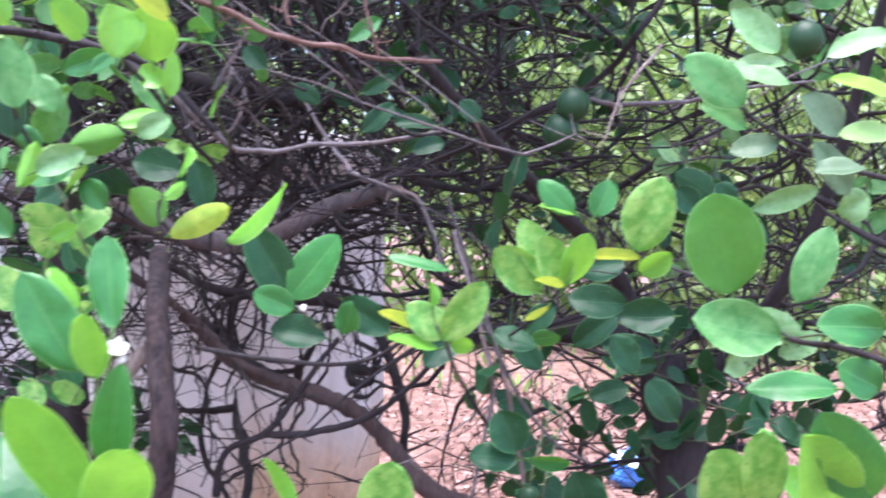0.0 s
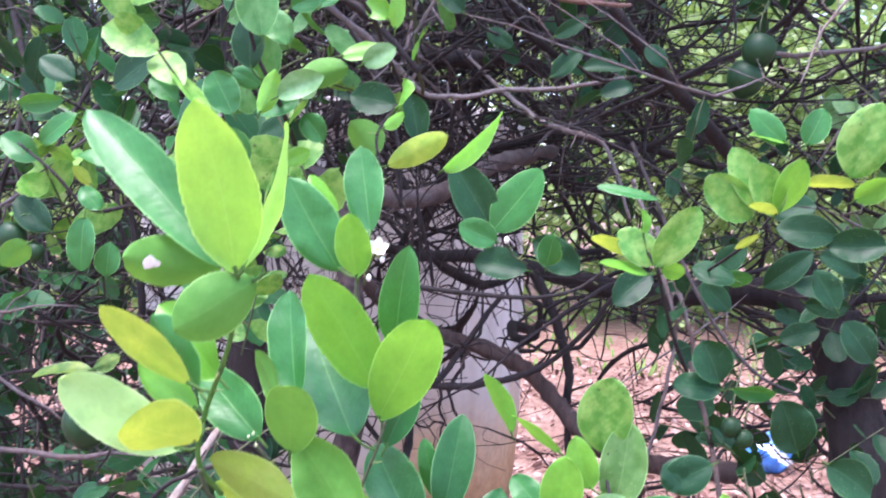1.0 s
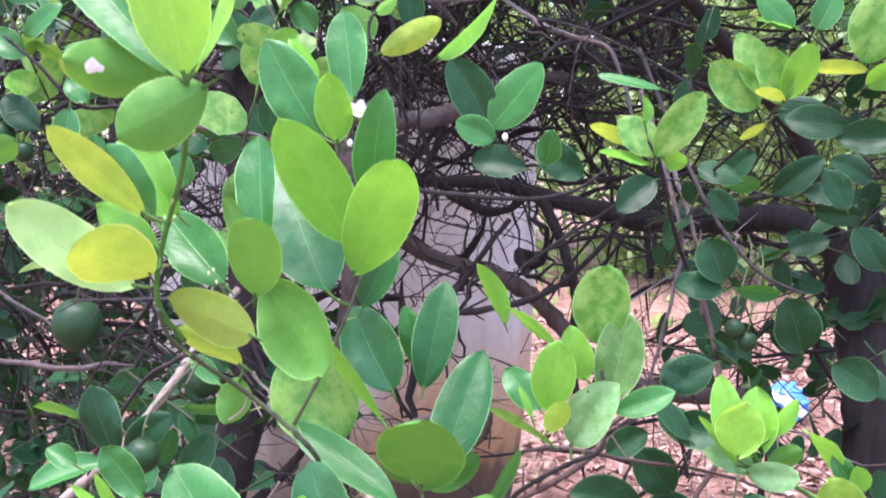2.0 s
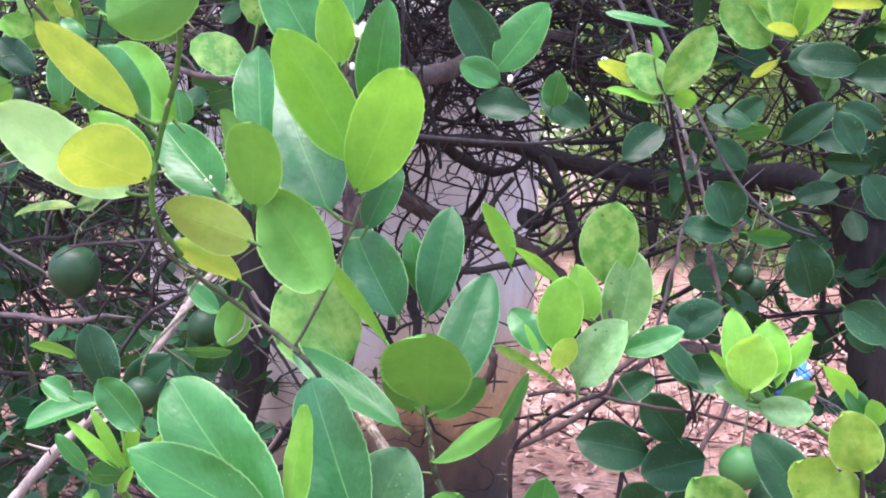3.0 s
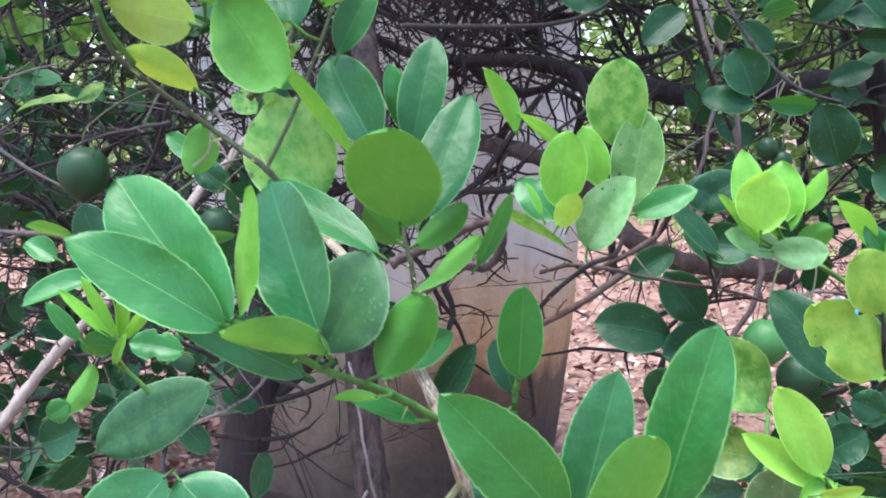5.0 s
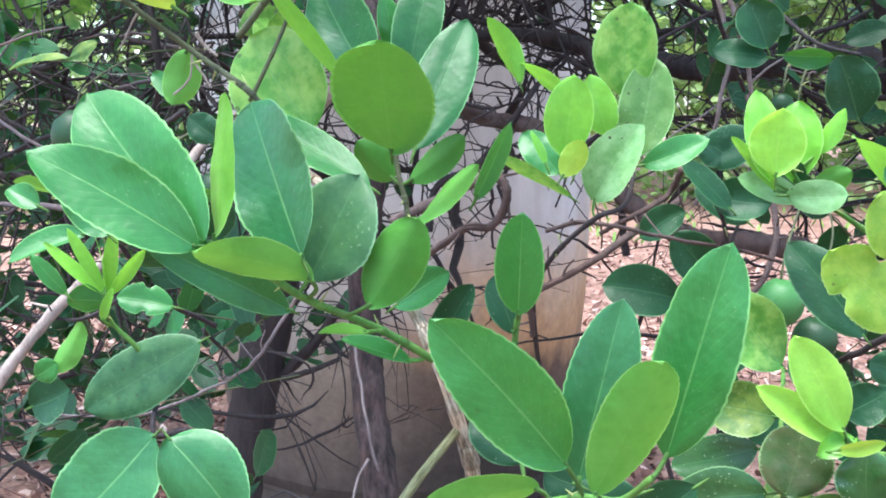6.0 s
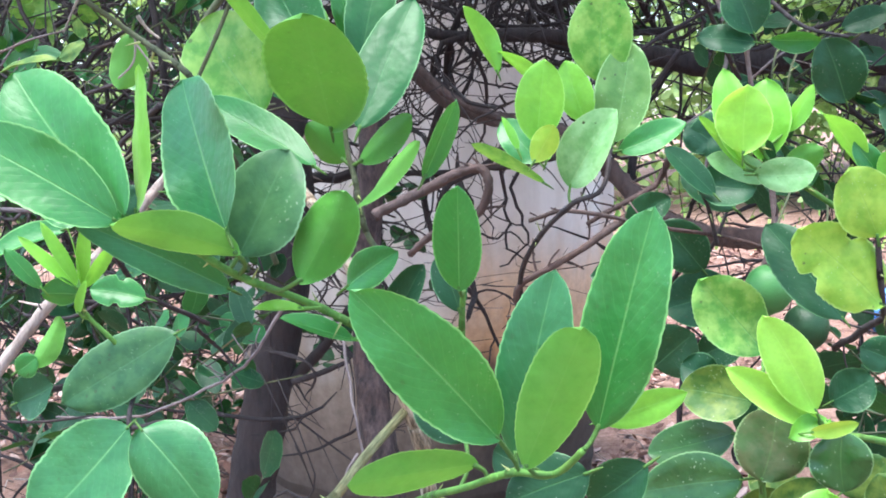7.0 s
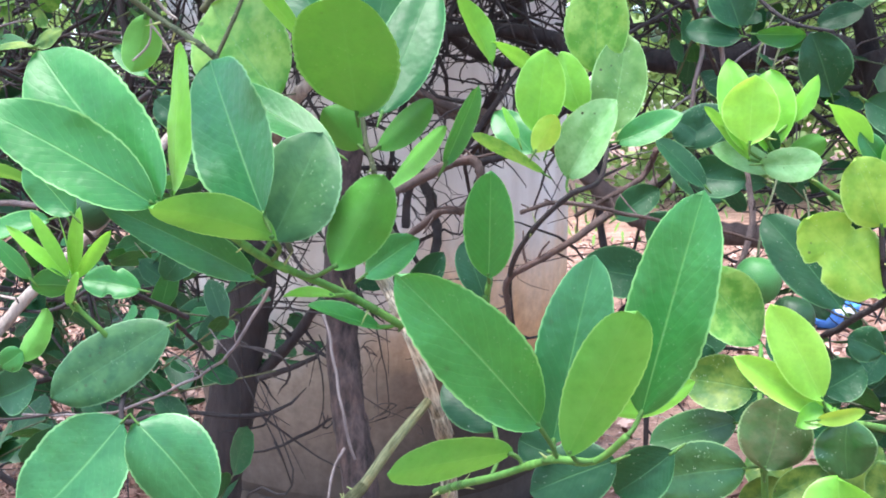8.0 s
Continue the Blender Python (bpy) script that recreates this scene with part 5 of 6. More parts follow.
leaf(s, MID, (0.0085, 0.3596, 1.0921), (0.0280, 0.3500, 1.1663), 0.0286, -15, form=(-0.03, 1.05, 0.28, 0.12))
leaf(s, FULL, (-0.0220, 0.3700, 1.0780), (-0.0070, 0.3750, 1.1430), 0.0251, 0, form=(-0.05, 1.05, 0.25, 0.1))
leaf(s, UNDER, (-0.0151, 0.3517, 1.0801), (0.0083, 0.3297, 1.1324), 0.0214, 180, form=(-0.14, 0.88, 0.12, 0.05))
leaf(s, UNDER, (-0.0366, 0.3759, 1.0724), (-0.0730, 0.3400, 1.0750), 0.0185, 180, form=(0.0, 0.95, 0.2, 0.05))
leaf(s, DARK, (-0.0460, 0.4000, 1.0730), (-0.0670, 0.4100, 1.0900), 0.0201, 0)
leaf(s, DARK, (-0.0030, 0.4200, 1.0560), (-0.0370, 0.4200, 1.0410), 0.0257, 0)
leaf(s, DARK, (0.0190, 0.4300, 1.0570), (-0.0040, 0.4300, 1.0390), 0.0215, 0)
leaf(s, DARK, (-0.0280, 0.4200, 1.0580), (-0.0410, 0.4200, 1.0630), 0.0160, 0)
s = shoot(tree_near, GREENBARK, .0015, .001, (-0.0580, 0.4400, 1.0940), (-0.0550, 0.4300, 1.1080), (-0.0530, 0.4250, 1.1210), (-0.0510, 0.4200, 1.1280))
leaf(s, MID, (-0.0490, 0.4050, 1.1300), (-0.0450, 0.3920, 1.1710), 0.0191, 0)
leaf(s, DARK, (-0.0540, 0.4250, 1.1180), (-0.0630, 0.4300, 1.1410), 0.0135, 0)
s = shoot(tree_left, GREENBARK, .0018, .001, (-0.3380, 0.6000, 1.0230), (-0.3020, 0.5700, 1.0600), (-0.3150, 0.5550, 1.0890), (-0.3130, 0.5500, 1.1030), (-0.3140, 0.5500, 1.1100))
leaf(s, YOUNG, (-0.3150, 0.5500, 1.1050), (-0.3460, 0.5400, 1.1370), 0.0089, 40)
leaf(s, YOUNG, (-0.3140, 0.5500, 1.1060), (-0.3300, 0.5400, 1.1450), 0.0078, 30)
leaf(s, YOUNG, (-0.3130, 0.5500, 1.1060), (-0.3140, 0.5400, 1.1460), 0.0134, 120)
leaf(s, YOUNG, (-0.3120, 0.5500, 1.1060), (-0.2990, 0.5400, 1.1470), 0.0092, 20)
leaf(s, YOUNG, (-0.3110, 0.5500, 1.1050), (-0.2810, 0.5400, 1.1340), 0.0082, 50)
leaf(s, MID, (-0.3320, 0.5400, 1.1060), (-0.3480, 0.5300, 1.1310), 0.0101, 20)
leaf(s, MID, (-0.3140, 0.5500, 1.1010), (-0.3330, 0.5400, 1.1030), 0.0186, 170)
leaf(s, YOUNG, (-0.3170, 0.5500, 1.0900), (-0.3020, 0.5400, 1.1110), 0.0074, 0)
leaf(s, MID, (-0.2790, 0.5000, 1.1460), (-0.3040, 0.5000, 1.1730), 0.0221, 0)
leaf(s, MID, (-0.3190, 0.5000, 1.1610), (-0.3380, 0.5000, 1.1700), 0.0136, 20)
leaf(s, MID, (-0.2330, 0.5000, 1.2140), (-0.2500, 0.5000, 1.2290), 0.0113, 20)
s = shoot(tree_left, TWIG, .0022, .001, (-0.2740, 0.6000, 1.0040), (-0.2710, 0.5600, 1.0230), (-0.2880, 0.5500, 1.0240), (-0.2890, 0.5700, 1.0500), (-0.2660, 0.5750, 1.0760))
leaf(s, FADED, (-0.2650, 0.5700, 1.0750), (-0.3320, 0.5500, 1.0350), 0.0399, 0)
leaf(s, FULL, (-0.2762, 0.5306, 1.0295), (-0.3258, 0.5092, 0.9753), 0.0563, 0, form=(0.0, 0.95, 0.15, 0.05))
leaf(s, FULL, (-0.2617, 0.5192, 1.0324), (-0.2172, 0.5113, 0.9885), 0.0479, 0, form=(0.0, 0.92, 0.15, 0.05))
leaf(s, MID, (-0.2710, 0.5500, 1.0990), (-0.3010, 0.5400, 1.1060), 0.0189, 20, bitten=0.3)
leaf(s, UNDER, (-0.3660, 0.5700, 1.0510), (-0.3430, 0.5700, 1.0840), 0.0178, 160)
leaf(s, DARK, (-0.4040, 0.6000, 1.0190), (-0.3740, 0.6000, 1.0320), 0.0313, 0)
leaf(s, MID, (-0.3780, 0.5700, 1.0480), (-0.3620, 0.5700, 1.0580), 0.0157, 20)
s = shoot(tree_left, TWIG, .0026, .0012, (-0.2120, 1.0000, 1.4760), (-0.2200, 0.8500, 1.5130), (-0.2140, 0.7400, 1.5380), (-0.2140, 0.6800, 1.5500), (-0.2110, 0.6500, 1.5640))
leaf(s, YELLOW, (-0.1570, 0.6000, 1.5650), (-0.1820, 0.6000, 1.5800), 0.0166, 160)
leaf(s, YOUNG, (-0.1950, 0.6200, 1.5430), (-0.2050, 0.6200, 1.5770), 0.0330, 170)
leaf(s, YOUNG, (-0.1800, 0.6400, 1.5430), (-0.1780, 0.6200, 1.5770), 0.0343, 175)
leaf(s, YOUNG, (-0.2300, 0.6500, 1.5620), (-0.2550, 0.6500, 1.5840), 0.0271, 160)
leaf(s, YOUNG, (-0.2000, 0.7200, 1.5370), (-0.2160, 0.7200, 1.5530), 0.0183, 0)
leaf(s, YOUNG, (-0.1940, 0.7200, 1.5300), (-0.1920, 0.7200, 1.5650), 0.0142, 40)
leaf(s, MID, (-0.2870, 0.7500, 1.5530), (-0.2510, 0.7500, 1.5670), 0.0204, 30)
leaf(s, MID, (-0.2540, 0.7200, 1.5480), (-0.2360, 0.7200, 1.5610), 0.0133, 0)
leaf(s, YOUNG, (-0.2440, 0.7500, 1.5140), (-0.2110, 0.7500, 1.5220), 0.0178, 140)
leaf(s, DOTTED, (-0.2190, 0.7200, 1.5030), (-0.1930, 0.7200, 1.5150), 0.0185, 20)
leaf(s, UNDER, (-0.2820, 0.7500, 1.4960), (-0.2380, 0.7500, 1.5050), 0.0242, 170)
leaf(s, YOUNG, (-0.2040, 0.9200, 1.5670), (-0.2180, 0.9200, 1.5350), 0.0216, 60)
s = shoot(tree_left, TWIG, .0026, .0012, (-0.3310, 0.9500, 1.4230), (-0.3030, 0.8000, 1.4620), (-0.2910, 0.7200, 1.4840), (-0.2990, 0.7000, 1.5110), (-0.2990, 0.6800, 1.5370))
leaf(s, VEINED, (-0.2760, 0.6500, 1.5130), (-0.2850, 0.6500, 1.5610), 0.0308, 0)
leaf(s, DARK, (-0.3030, 0.7000, 1.4970), (-0.3010, 0.7000, 1.5410), 0.0275, 0)
leaf(s, YOUNG, (-0.2880, 0.6800, 1.4610), (-0.2760, 0.6800, 1.4940), 0.0183, 170)
leaf(s, DOTTED, (-0.2680, 0.6600, 1.4710), (-0.2330, 0.6600, 1.4860), 0.0201, 10)
leaf(s, YOUNG, (-0.2760, 0.7000, 1.4250), (-0.2540, 0.7000, 1.4350), 0.0140, 30)
leaf(s, MID, (-0.3160, 0.7000, 1.4620), (-0.3330, 0.7000, 1.4950), 0.0269, 0)
leaf(s, VEINED, (-0.2790, 0.7200, 1.5180), (-0.2960, 0.7200, 1.5470), 0.0240, 20)
leaf(s, DARK, (-0.2980, 0.8000, 1.4660), (-0.3310, 0.8000, 1.4520), 0.0222, 0)
leaf(s, MID, (-0.3030, 0.7000, 1.4260), (-0.3240, 0.7000, 1.4500), 0.0222, 0)
leaf(s, YOUNG, (-0.2860, 0.6600, 1.5730), (-0.3050, 0.6600, 1.5920), 0.0217, 170)
s = shoot(tree_left, TWIG, .0024, .0012, (-0.4810, 1.0000, 1.3680), (-0.4900, 0.9000, 1.3890), (-0.4940, 0.8200, 1.3860), (-0.5220, 0.8000, 1.4200), (-0.5550, 0.8000, 1.4450))
leaf(s, MID, (-0.4970, 0.8000, 1.4710), (-0.5330, 0.8000, 1.4440), 0.0227, 0)
leaf(s, MID, (-0.4640, 0.7500, 1.3800), (-0.4670, 0.7500, 1.3340), 0.0271, 0)
leaf(s, MID, (-0.4490, 0.7600, 1.3300), (-0.4460, 0.7600, 1.3590), 0.0214, 20)
leaf(s, MID, (-0.4610, 0.8000, 1.4270), (-0.4980, 0.8000, 1.4350), 0.0184, 30)
leaf(s, YELLOW, (-0.4840, 0.8000, 1.4080), (-0.5030, 0.8000, 1.4240), 0.0159, 160)
leaf(s, MID, (-0.4650, 0.7800, 1.3860), (-0.4840, 0.7800, 1.4060), 0.0188, 20)
leaf(s, DARK, (-0.4730, 0.8200, 1.4970), (-0.4360, 0.8200, 1.5240), 0.0334, 0)
leaf(s, MID, (-0.5550, 0.8000, 1.4800), (-0.5110, 0.8000, 1.4840), 0.0186, 40)
leaf(s, MID, (-0.5630, 0.8500, 1.4340), (-0.6030, 0.8500, 1.4550), 0.0268, 0)
leaf(s, DARK, (-0.5510, 0.8500, 1.3650), (-0.5860, 0.8500, 1.3970), 0.0288, 0)
leaf(s, MID, (-0.4270, 0.8500, 1.4870), (-0.4520, 0.8500, 1.5100), 0.0233, 20)
leaf(s, DARK, (-0.4110, 0.8500, 1.5070), (-0.4330, 0.8500, 1.5330), 0.0262, 0)
leaf(s, MID, (-0.3730, 0.8500, 1.5170), (-0.3460, 0.8500, 1.5020), 0.0204, 20)
leaf(s, UNDER, (-0.5440, 0.8000, 1.3550), (-0.5710, 0.8000, 1.3340), 0.0258, 160)
leaf(s, DARK, (-0.5280, 0.8500, 1.5080), (-0.5630, 0.8500, 1.5290), 0.0269, 10)
s = shoot(tree_mid, TWIG, .0024, .0012, (-0.0030, 1.1500, 1.5490), (-0.0370, 1.0800, 1.5360), (-0.0650, 1.0600, 1.5490), (-0.1140, 1.0200, 1.5930), (-0.1450, 1.0000, 1.5730), (-0.1820, 0.9600, 1.5940))
leaf(s, DARK, (-0.1740, 0.9500, 1.5860), (-0.1940, 0.9500, 1.6070), 0.0211, 0)
leaf(s, MID, (-0.0940, 0.9500, 1.6140), (-0.0640, 0.9500, 1.6350), 0.0178, 10)
leaf(s, DARK, (-0.1560, 1.0000, 1.5780), (-0.1290, 1.0000, 1.5600), 0.0175, 10)
leaf(s, DARK, (-0.0930, 1.0500, 1.5360), (-0.0600, 1.0500, 1.5660), 0.0226, 0)
leaf(s, DARK, (-0.0160, 1.0500, 1.5440), (-0.0600, 1.0500, 1.5460), 0.0181, 10)
leaf(s, DARK, (-0.0410, 1.0500, 1.5170), (-0.0060, 1.0500, 1.5260), 0.0201, 0)
leaf(s, DARK, (0.0290, 1.1000, 1.5540), (0.0070, 1.1000, 1.5760), 0.0211, 0)
leaf(s, DARK, (-0.0880, 1.0000, 1.5700), (-0.0540, 1.0000, 1.5880), 0.0158, 20)
s = shoot(tree_left, TWIG, .002, .001, (-0.3740, 0.7000, 1.0850), (-0.3660, 0.6600, 1.1170), (-0.3610, 0.6300, 1.1290), (-0.3770, 0.6300, 1.1500), (-0.3840, 0.6200, 1.1560))
leaf(s, DARK, (-0.3570, 0.6200, 1.1330), (-0.3760, 0.6200, 1.1810), 0.0315, 0)
leaf(s, UNDER, (-0.3840, 0.6200, 1.1570), (-0.4130, 0.6100, 1.1660), 0.0156, 150)
leaf(s, MID, (-0.3570, 0.6000, 1.1340), (-0.3990, 0.5800, 1.1170), 0.0238, 30)
leaf(s, DARK, (-0.3650, 0.6500, 1.1300), (-0.3280, 0.6500, 1.1560), 0.0236, 10)
leaf(s, OLD, (-0.4560, 0.7500, 1.2510), (-0.5110, 0.7500, 1.2430), 0.0198, 50)
leaf(s, OLD, (-0.4550, 0.7500, 1.2520), (-0.4310, 0.7500, 1.2630), 0.0155, 150)
leaf(s, MID, (-0.3420, 0.7000, 1.3190), (-0.3460, 0.7000, 1.3450), 0.0224, 0)
leaf(s, DARK, (-0.2870, 0.6500, 1.1910), (-0.3070, 0.6500, 1.2060), 0.0200, 0)
leaf(s, MID, (-0.3420, 0.7000, 1.1500), (-0.3020, 0.7000, 1.1520), 0.0135, 50)


# ---- fruit and flowers ----


def fruit(stem, at, r, skin, name="lime_fruit"):
    bm = bmesh.new()
    bmesh.ops.create_uvsphere(bm, u_segments=24, v_segments=16, radius=r)
    for v in bm.verts:
        c = v.co / r
        v.co.z *= 1.06
        if c.z < -0.86:
            v.co.z -= r * 0.12 * (-c.z - 0.86) / 0.14
        if c.z > 0.9:
            v.co.z -= r * 0.07
    me = bpy.data.meshes.new(name)
    bm.to_mesh(me)
    bm.free()
    me.materials.append(skin)
    me.polygons.foreach_set("use_smooth", [True] * len(me.polygons))
    ob = part(name, me, stem, "unripe green lime", Matrix.Translation(at) @ pose(0, 0, 0, 12, 8, 30))
    return ob


def stalk(tree, *points):
    return shoot(tree, OLDGREEN, 0.0009, 0.0009, *points)


for tree, at, r, skin in ((tree_left, (-0.499, 0.824, 1.190), 0.0225, LIME), (tree_left, (-0.387, 0.85, 1.141), 0.016, LIME), (tree_right, (0.076, 0.765, 1.072), 0.0165, LIME_LIT),
                    (tree_right, (0.102, 0.79, 1.041), 0.016, LIME), (tree_right, (0.303, 0.85, 1.601), 0.015, LIME), (tree_right, (0.133, 1.15, 1.579), 0.019, LIME), (tree_right, (0.121, 1.16, 1.549), 0.021, LIME),
                    (tree_left, (-0.327, 0.60, 1.14), 0.0115, LIME), (tree_left, (-0.591, 0.85, 1.359), 0.014, LIME), (tree_left, (-0.567, 0.85, 1.345), 0.009, LIME), (tree_right, (0.081, 0.86, 1.208), 0.0085, LIME), (tree_right, (0.092, 0.86, 1.198), 0.008, LIME)):
    x, y, z = at
    s = stalk(tree, (x, y, z + r * 0.95), (x + 0.004, y + 0.01, z + r + 0.02), (x + 0.02, y + 0.08, z + r + 0.05), (x + 0.03, y + 0.2, z + r + 0.06))
    fruit(s, at, r, skin)


def blossom(stem, at, r, petals=5):
    sh, g = Shape(), random.Random(int(at[2] * 1e5))
    for i in range(petals):
        v, f, uv = blade(r * 1.7, r * 1.0, 0.5, -0.35, 0.0, g, 6, 2, 0.0)
        m = Matrix.Rotation(i * 2 * math.pi / petals, 3, "Z") @ Matrix.Rotation(radians(48), 3, "X")
        sh.add([tuple(m @ Vector(q)) for q in v], f, uv)
    tube(sh, [(0, 0, -r), (0, 0, r * 0.9)], r * 0.3, r * 0.25, 8, slot=1)
    part("flower", sh.mesh("flower", PETAL, BUD), stem, "small white lime blossom", Matrix.Translation(at) @ pose(0, 0, 0, 60, 10, 20))


def bud(stem, at, r):
    bm = bmesh.new()
    bmesh.ops.create_uvsphere(bm, u_segments=10, v_segments=8, radius=r)
    bmesh.ops.scale(bm, vec=(1, 1, 1.35), verts=bm.verts)
    me = bpy.data.meshes.new("bud")
    bm.to_mesh(me)
    bm.free()
    me.materials.append(PETAL if r > 0.0012 else BUD)
    me.polygons.foreach_set("use_smooth", [True] * len(me.polygons))
    part("flower_bud", me, stem, "pale flower bud", Matrix.Translation(at))


s = stalk(tree_mid, (-0.164, 0.533, 1.366), (-0.168, 0.534, 1.358), (-0.172, 0.536, 1.345))
blossom(s, (-0.164, 0.533, 1.366), 0.0055)
for at in ((-0.168, 0.531, 1.350), (-0.160, 0.531, 1.361)):
    bud(s, at, 0.0016)
s = stalk(tree_mid, (-0.177, 0.356, 1.288), (-0.172, 0.36, 1.28), (-0.168, 0.365, 1.275))
for dx, dz in ((-0.003, 0.002), (0.0, 0.004), (0.002, -0.003)):
    bud(s, (-0.177 + dx * 0.7, 0.354, 1.290 + dz * 0.7), 0.0006)
s = stalk(tree_mid, (-0.118, 0.862, 1.363), (-0.112, 0.866, 1.352), (-0.10, 0.87, 1.345))
bud(s, (-0.118, 0.86, 1.366), 0.0026)

# ---- tangle of dry twigs inside the crowns ----


def tangle(tree, count, box, length, r, seed, mat, drift=(0, 0, 0), name="twig_tangle"):
    g, sh = random.Random(seed), Shape()
    (x0, x1), (y0, y1), (z0, z1) = box
    for _ in range(count):
        p = Vector((g.uniform(x0, x1), g.uniform(y0, y1), g.uniform(z0, z1)))
        d = (Vector((g.gauss(0, 1), g.gauss(0, 0.55), g.gauss(0, 0.7))) + Vector(drift)).normalized()
        n = g.randint(8, 12)
        ln = length * g.uniform(0.5, 1.4) / n
        rad = r * g.choice((0.4, 0.5, 0.65, 0.85, 1.2, 1.9))
        bend = Vector((g.gauss(0, 1), g.gauss(0, 0.6), g.gauss(0, 1))) * 0.16
        pts = [p.copy()]
        for step in range(n):
            d = (d + bend + Vector((g.gauss(0, 0.14), g.gauss(0, 0.1), g.gauss(0, 0.14)))).normalized()
            if g.random() < 0.15:
                bend = -bend
            p = p + d * ln
            pts.append(p.copy())
            if g.random() < 0.27:
                e = (d * 1.1 + Vector((g.gauss(0, 0.6), g.gauss(0, 0.4), g.gauss(0, 0.6)))).normalized()
                q = [p, p + e * ln * 0.7, p + e * ln * 1.3 + bend * ln * 3, p + e * ln * 1.8 + bend * ln * 7]
                thin = rad * (1 - 0.6 * step / n)
                tube(sh, [tuple(v) for v in q], max(thin * 0.5, 0.0009), max(thin * 0.22, 0.0005), 4)
        tube(sh, [tuple(v) for v in pts], rad, rad * 0.3, 5, taper=True)
    ob = part(name, sh.mesh(name, mat), tree, "dense tangle of dry thorny twigs")
    return tagged(ob, kind="stuff")


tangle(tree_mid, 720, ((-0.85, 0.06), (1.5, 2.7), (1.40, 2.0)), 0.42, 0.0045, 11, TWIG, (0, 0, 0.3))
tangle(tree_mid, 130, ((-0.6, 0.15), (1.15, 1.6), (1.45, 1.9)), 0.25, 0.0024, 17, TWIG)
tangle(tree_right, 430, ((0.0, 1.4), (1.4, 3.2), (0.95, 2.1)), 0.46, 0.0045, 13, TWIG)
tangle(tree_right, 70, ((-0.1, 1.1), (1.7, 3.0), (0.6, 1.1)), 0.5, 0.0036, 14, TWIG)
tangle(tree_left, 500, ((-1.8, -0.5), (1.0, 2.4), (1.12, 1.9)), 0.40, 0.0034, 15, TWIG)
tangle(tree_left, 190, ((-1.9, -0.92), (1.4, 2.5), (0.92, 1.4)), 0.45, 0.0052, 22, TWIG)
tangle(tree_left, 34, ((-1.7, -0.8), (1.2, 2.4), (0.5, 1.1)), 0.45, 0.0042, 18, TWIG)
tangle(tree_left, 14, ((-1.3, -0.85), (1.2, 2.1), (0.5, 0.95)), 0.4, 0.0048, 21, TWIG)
tangle(tree_right, 26, ((0.0, 1.0), (1.1, 1.9), (0.95, 1.7)), 0.35, 0.0026, 19, ASH)
tangle(tree_left, 20, ((-1.3, -0.3), (1.0, 1.9), (0.8, 1.7)), 0.35, 0.0026, 20, ASH)
tangle(tree_left, 36, ((-0.75, -0.3), (0.75, 1.5), (0.7, 1.12)), 0.22, 0.0022, 16, TWIG)


def thorny(tree, count, box, length, r, seed, mat):
    """Crooked dead branches that fork at wide angles and bristle with short spurs."""
    g, sh = random.Random(seed), Shape()
    (x0, x1), (y0, y1), (z0, z1) = box

    def grow(p, d, ln, rad, depth):
        rad, steps, crook = max(rad, 0.0013), max(5, int(ln / (0.034 if depth == 2 else 0.016))), 0.26 if depth == 2 else 0.42
        pts = [p.copy()]
        for i in range(steps):
            d = (d + Vector((g.gauss(0, crook), g.gauss(0, crook * 0.7), g.gauss(0, crook)))).normalized()
            p = p + d * ln / steps
            pts.append(p.copy())
            here = rad * (1 - 0.75 * i / steps)
            if g.random() < 0.30:
                e = (d * 0.4 + Vector((g.gauss(0, 0.8), g.gauss(0, 0.5), g.gauss(0, 0.8)))).normalized()
                spur = g.uniform(0.004, 0.012)
                tube(sh, [tuple(p), tuple(p + e * spur * 0.5), tuple(p + e * spur)], min(here * 0.5, 0.0019), 0.0004, 4)
            if depth and g.random() < (0.24 if depth == 2 else 0.10):
                e = (d * 0.8 + Vector((g.gauss(0, 0.8), g.gauss(0, 0.5), g.gauss(0, 0.8)))).normalized()
                grow(p, e, ln * g.uniform(0.3, 0.6), here * 0.62, depth - 1)
        tube(sh, [tuple(v) for v in pts], rad, max(rad * 0.3, 0.0006), 6, rough=0.12, rng=g, taper=depth == 2)

    for _ in range(count):
        d = Vector((g.gauss(0, 1), g.gauss(0, 0.35), g.gauss(0, 0.7))).normalized()
        p = Vector((g.uniform(x0, x1), g.uniform(y0, y1), g.uniform(z0, z1)))
        grow(p, d, length * g.uniform(0.6, 1.3), r * g.choice((0.5, 0.7, 1.0, 1.5)), 2)
    return tagged(part("dead_brushwood", sh.mesh("dead_brushwood", mat), tree, "crooked dead brushwood bristling with thorns"), kind="stuff")


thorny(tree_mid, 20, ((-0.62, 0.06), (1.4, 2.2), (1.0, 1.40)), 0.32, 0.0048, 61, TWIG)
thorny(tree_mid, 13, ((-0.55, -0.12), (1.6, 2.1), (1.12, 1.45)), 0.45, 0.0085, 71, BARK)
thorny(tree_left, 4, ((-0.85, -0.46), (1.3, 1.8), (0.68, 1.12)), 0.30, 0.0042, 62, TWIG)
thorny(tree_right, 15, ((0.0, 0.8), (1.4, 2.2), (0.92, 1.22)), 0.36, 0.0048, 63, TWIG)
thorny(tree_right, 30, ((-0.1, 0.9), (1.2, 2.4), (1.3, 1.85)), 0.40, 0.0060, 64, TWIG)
thorny(tree_mid, 40, ((-0.75, 0.0), (1.15, 1.7), (1.42, 1.85)), 0.30, 0.0034, 65, GREY)
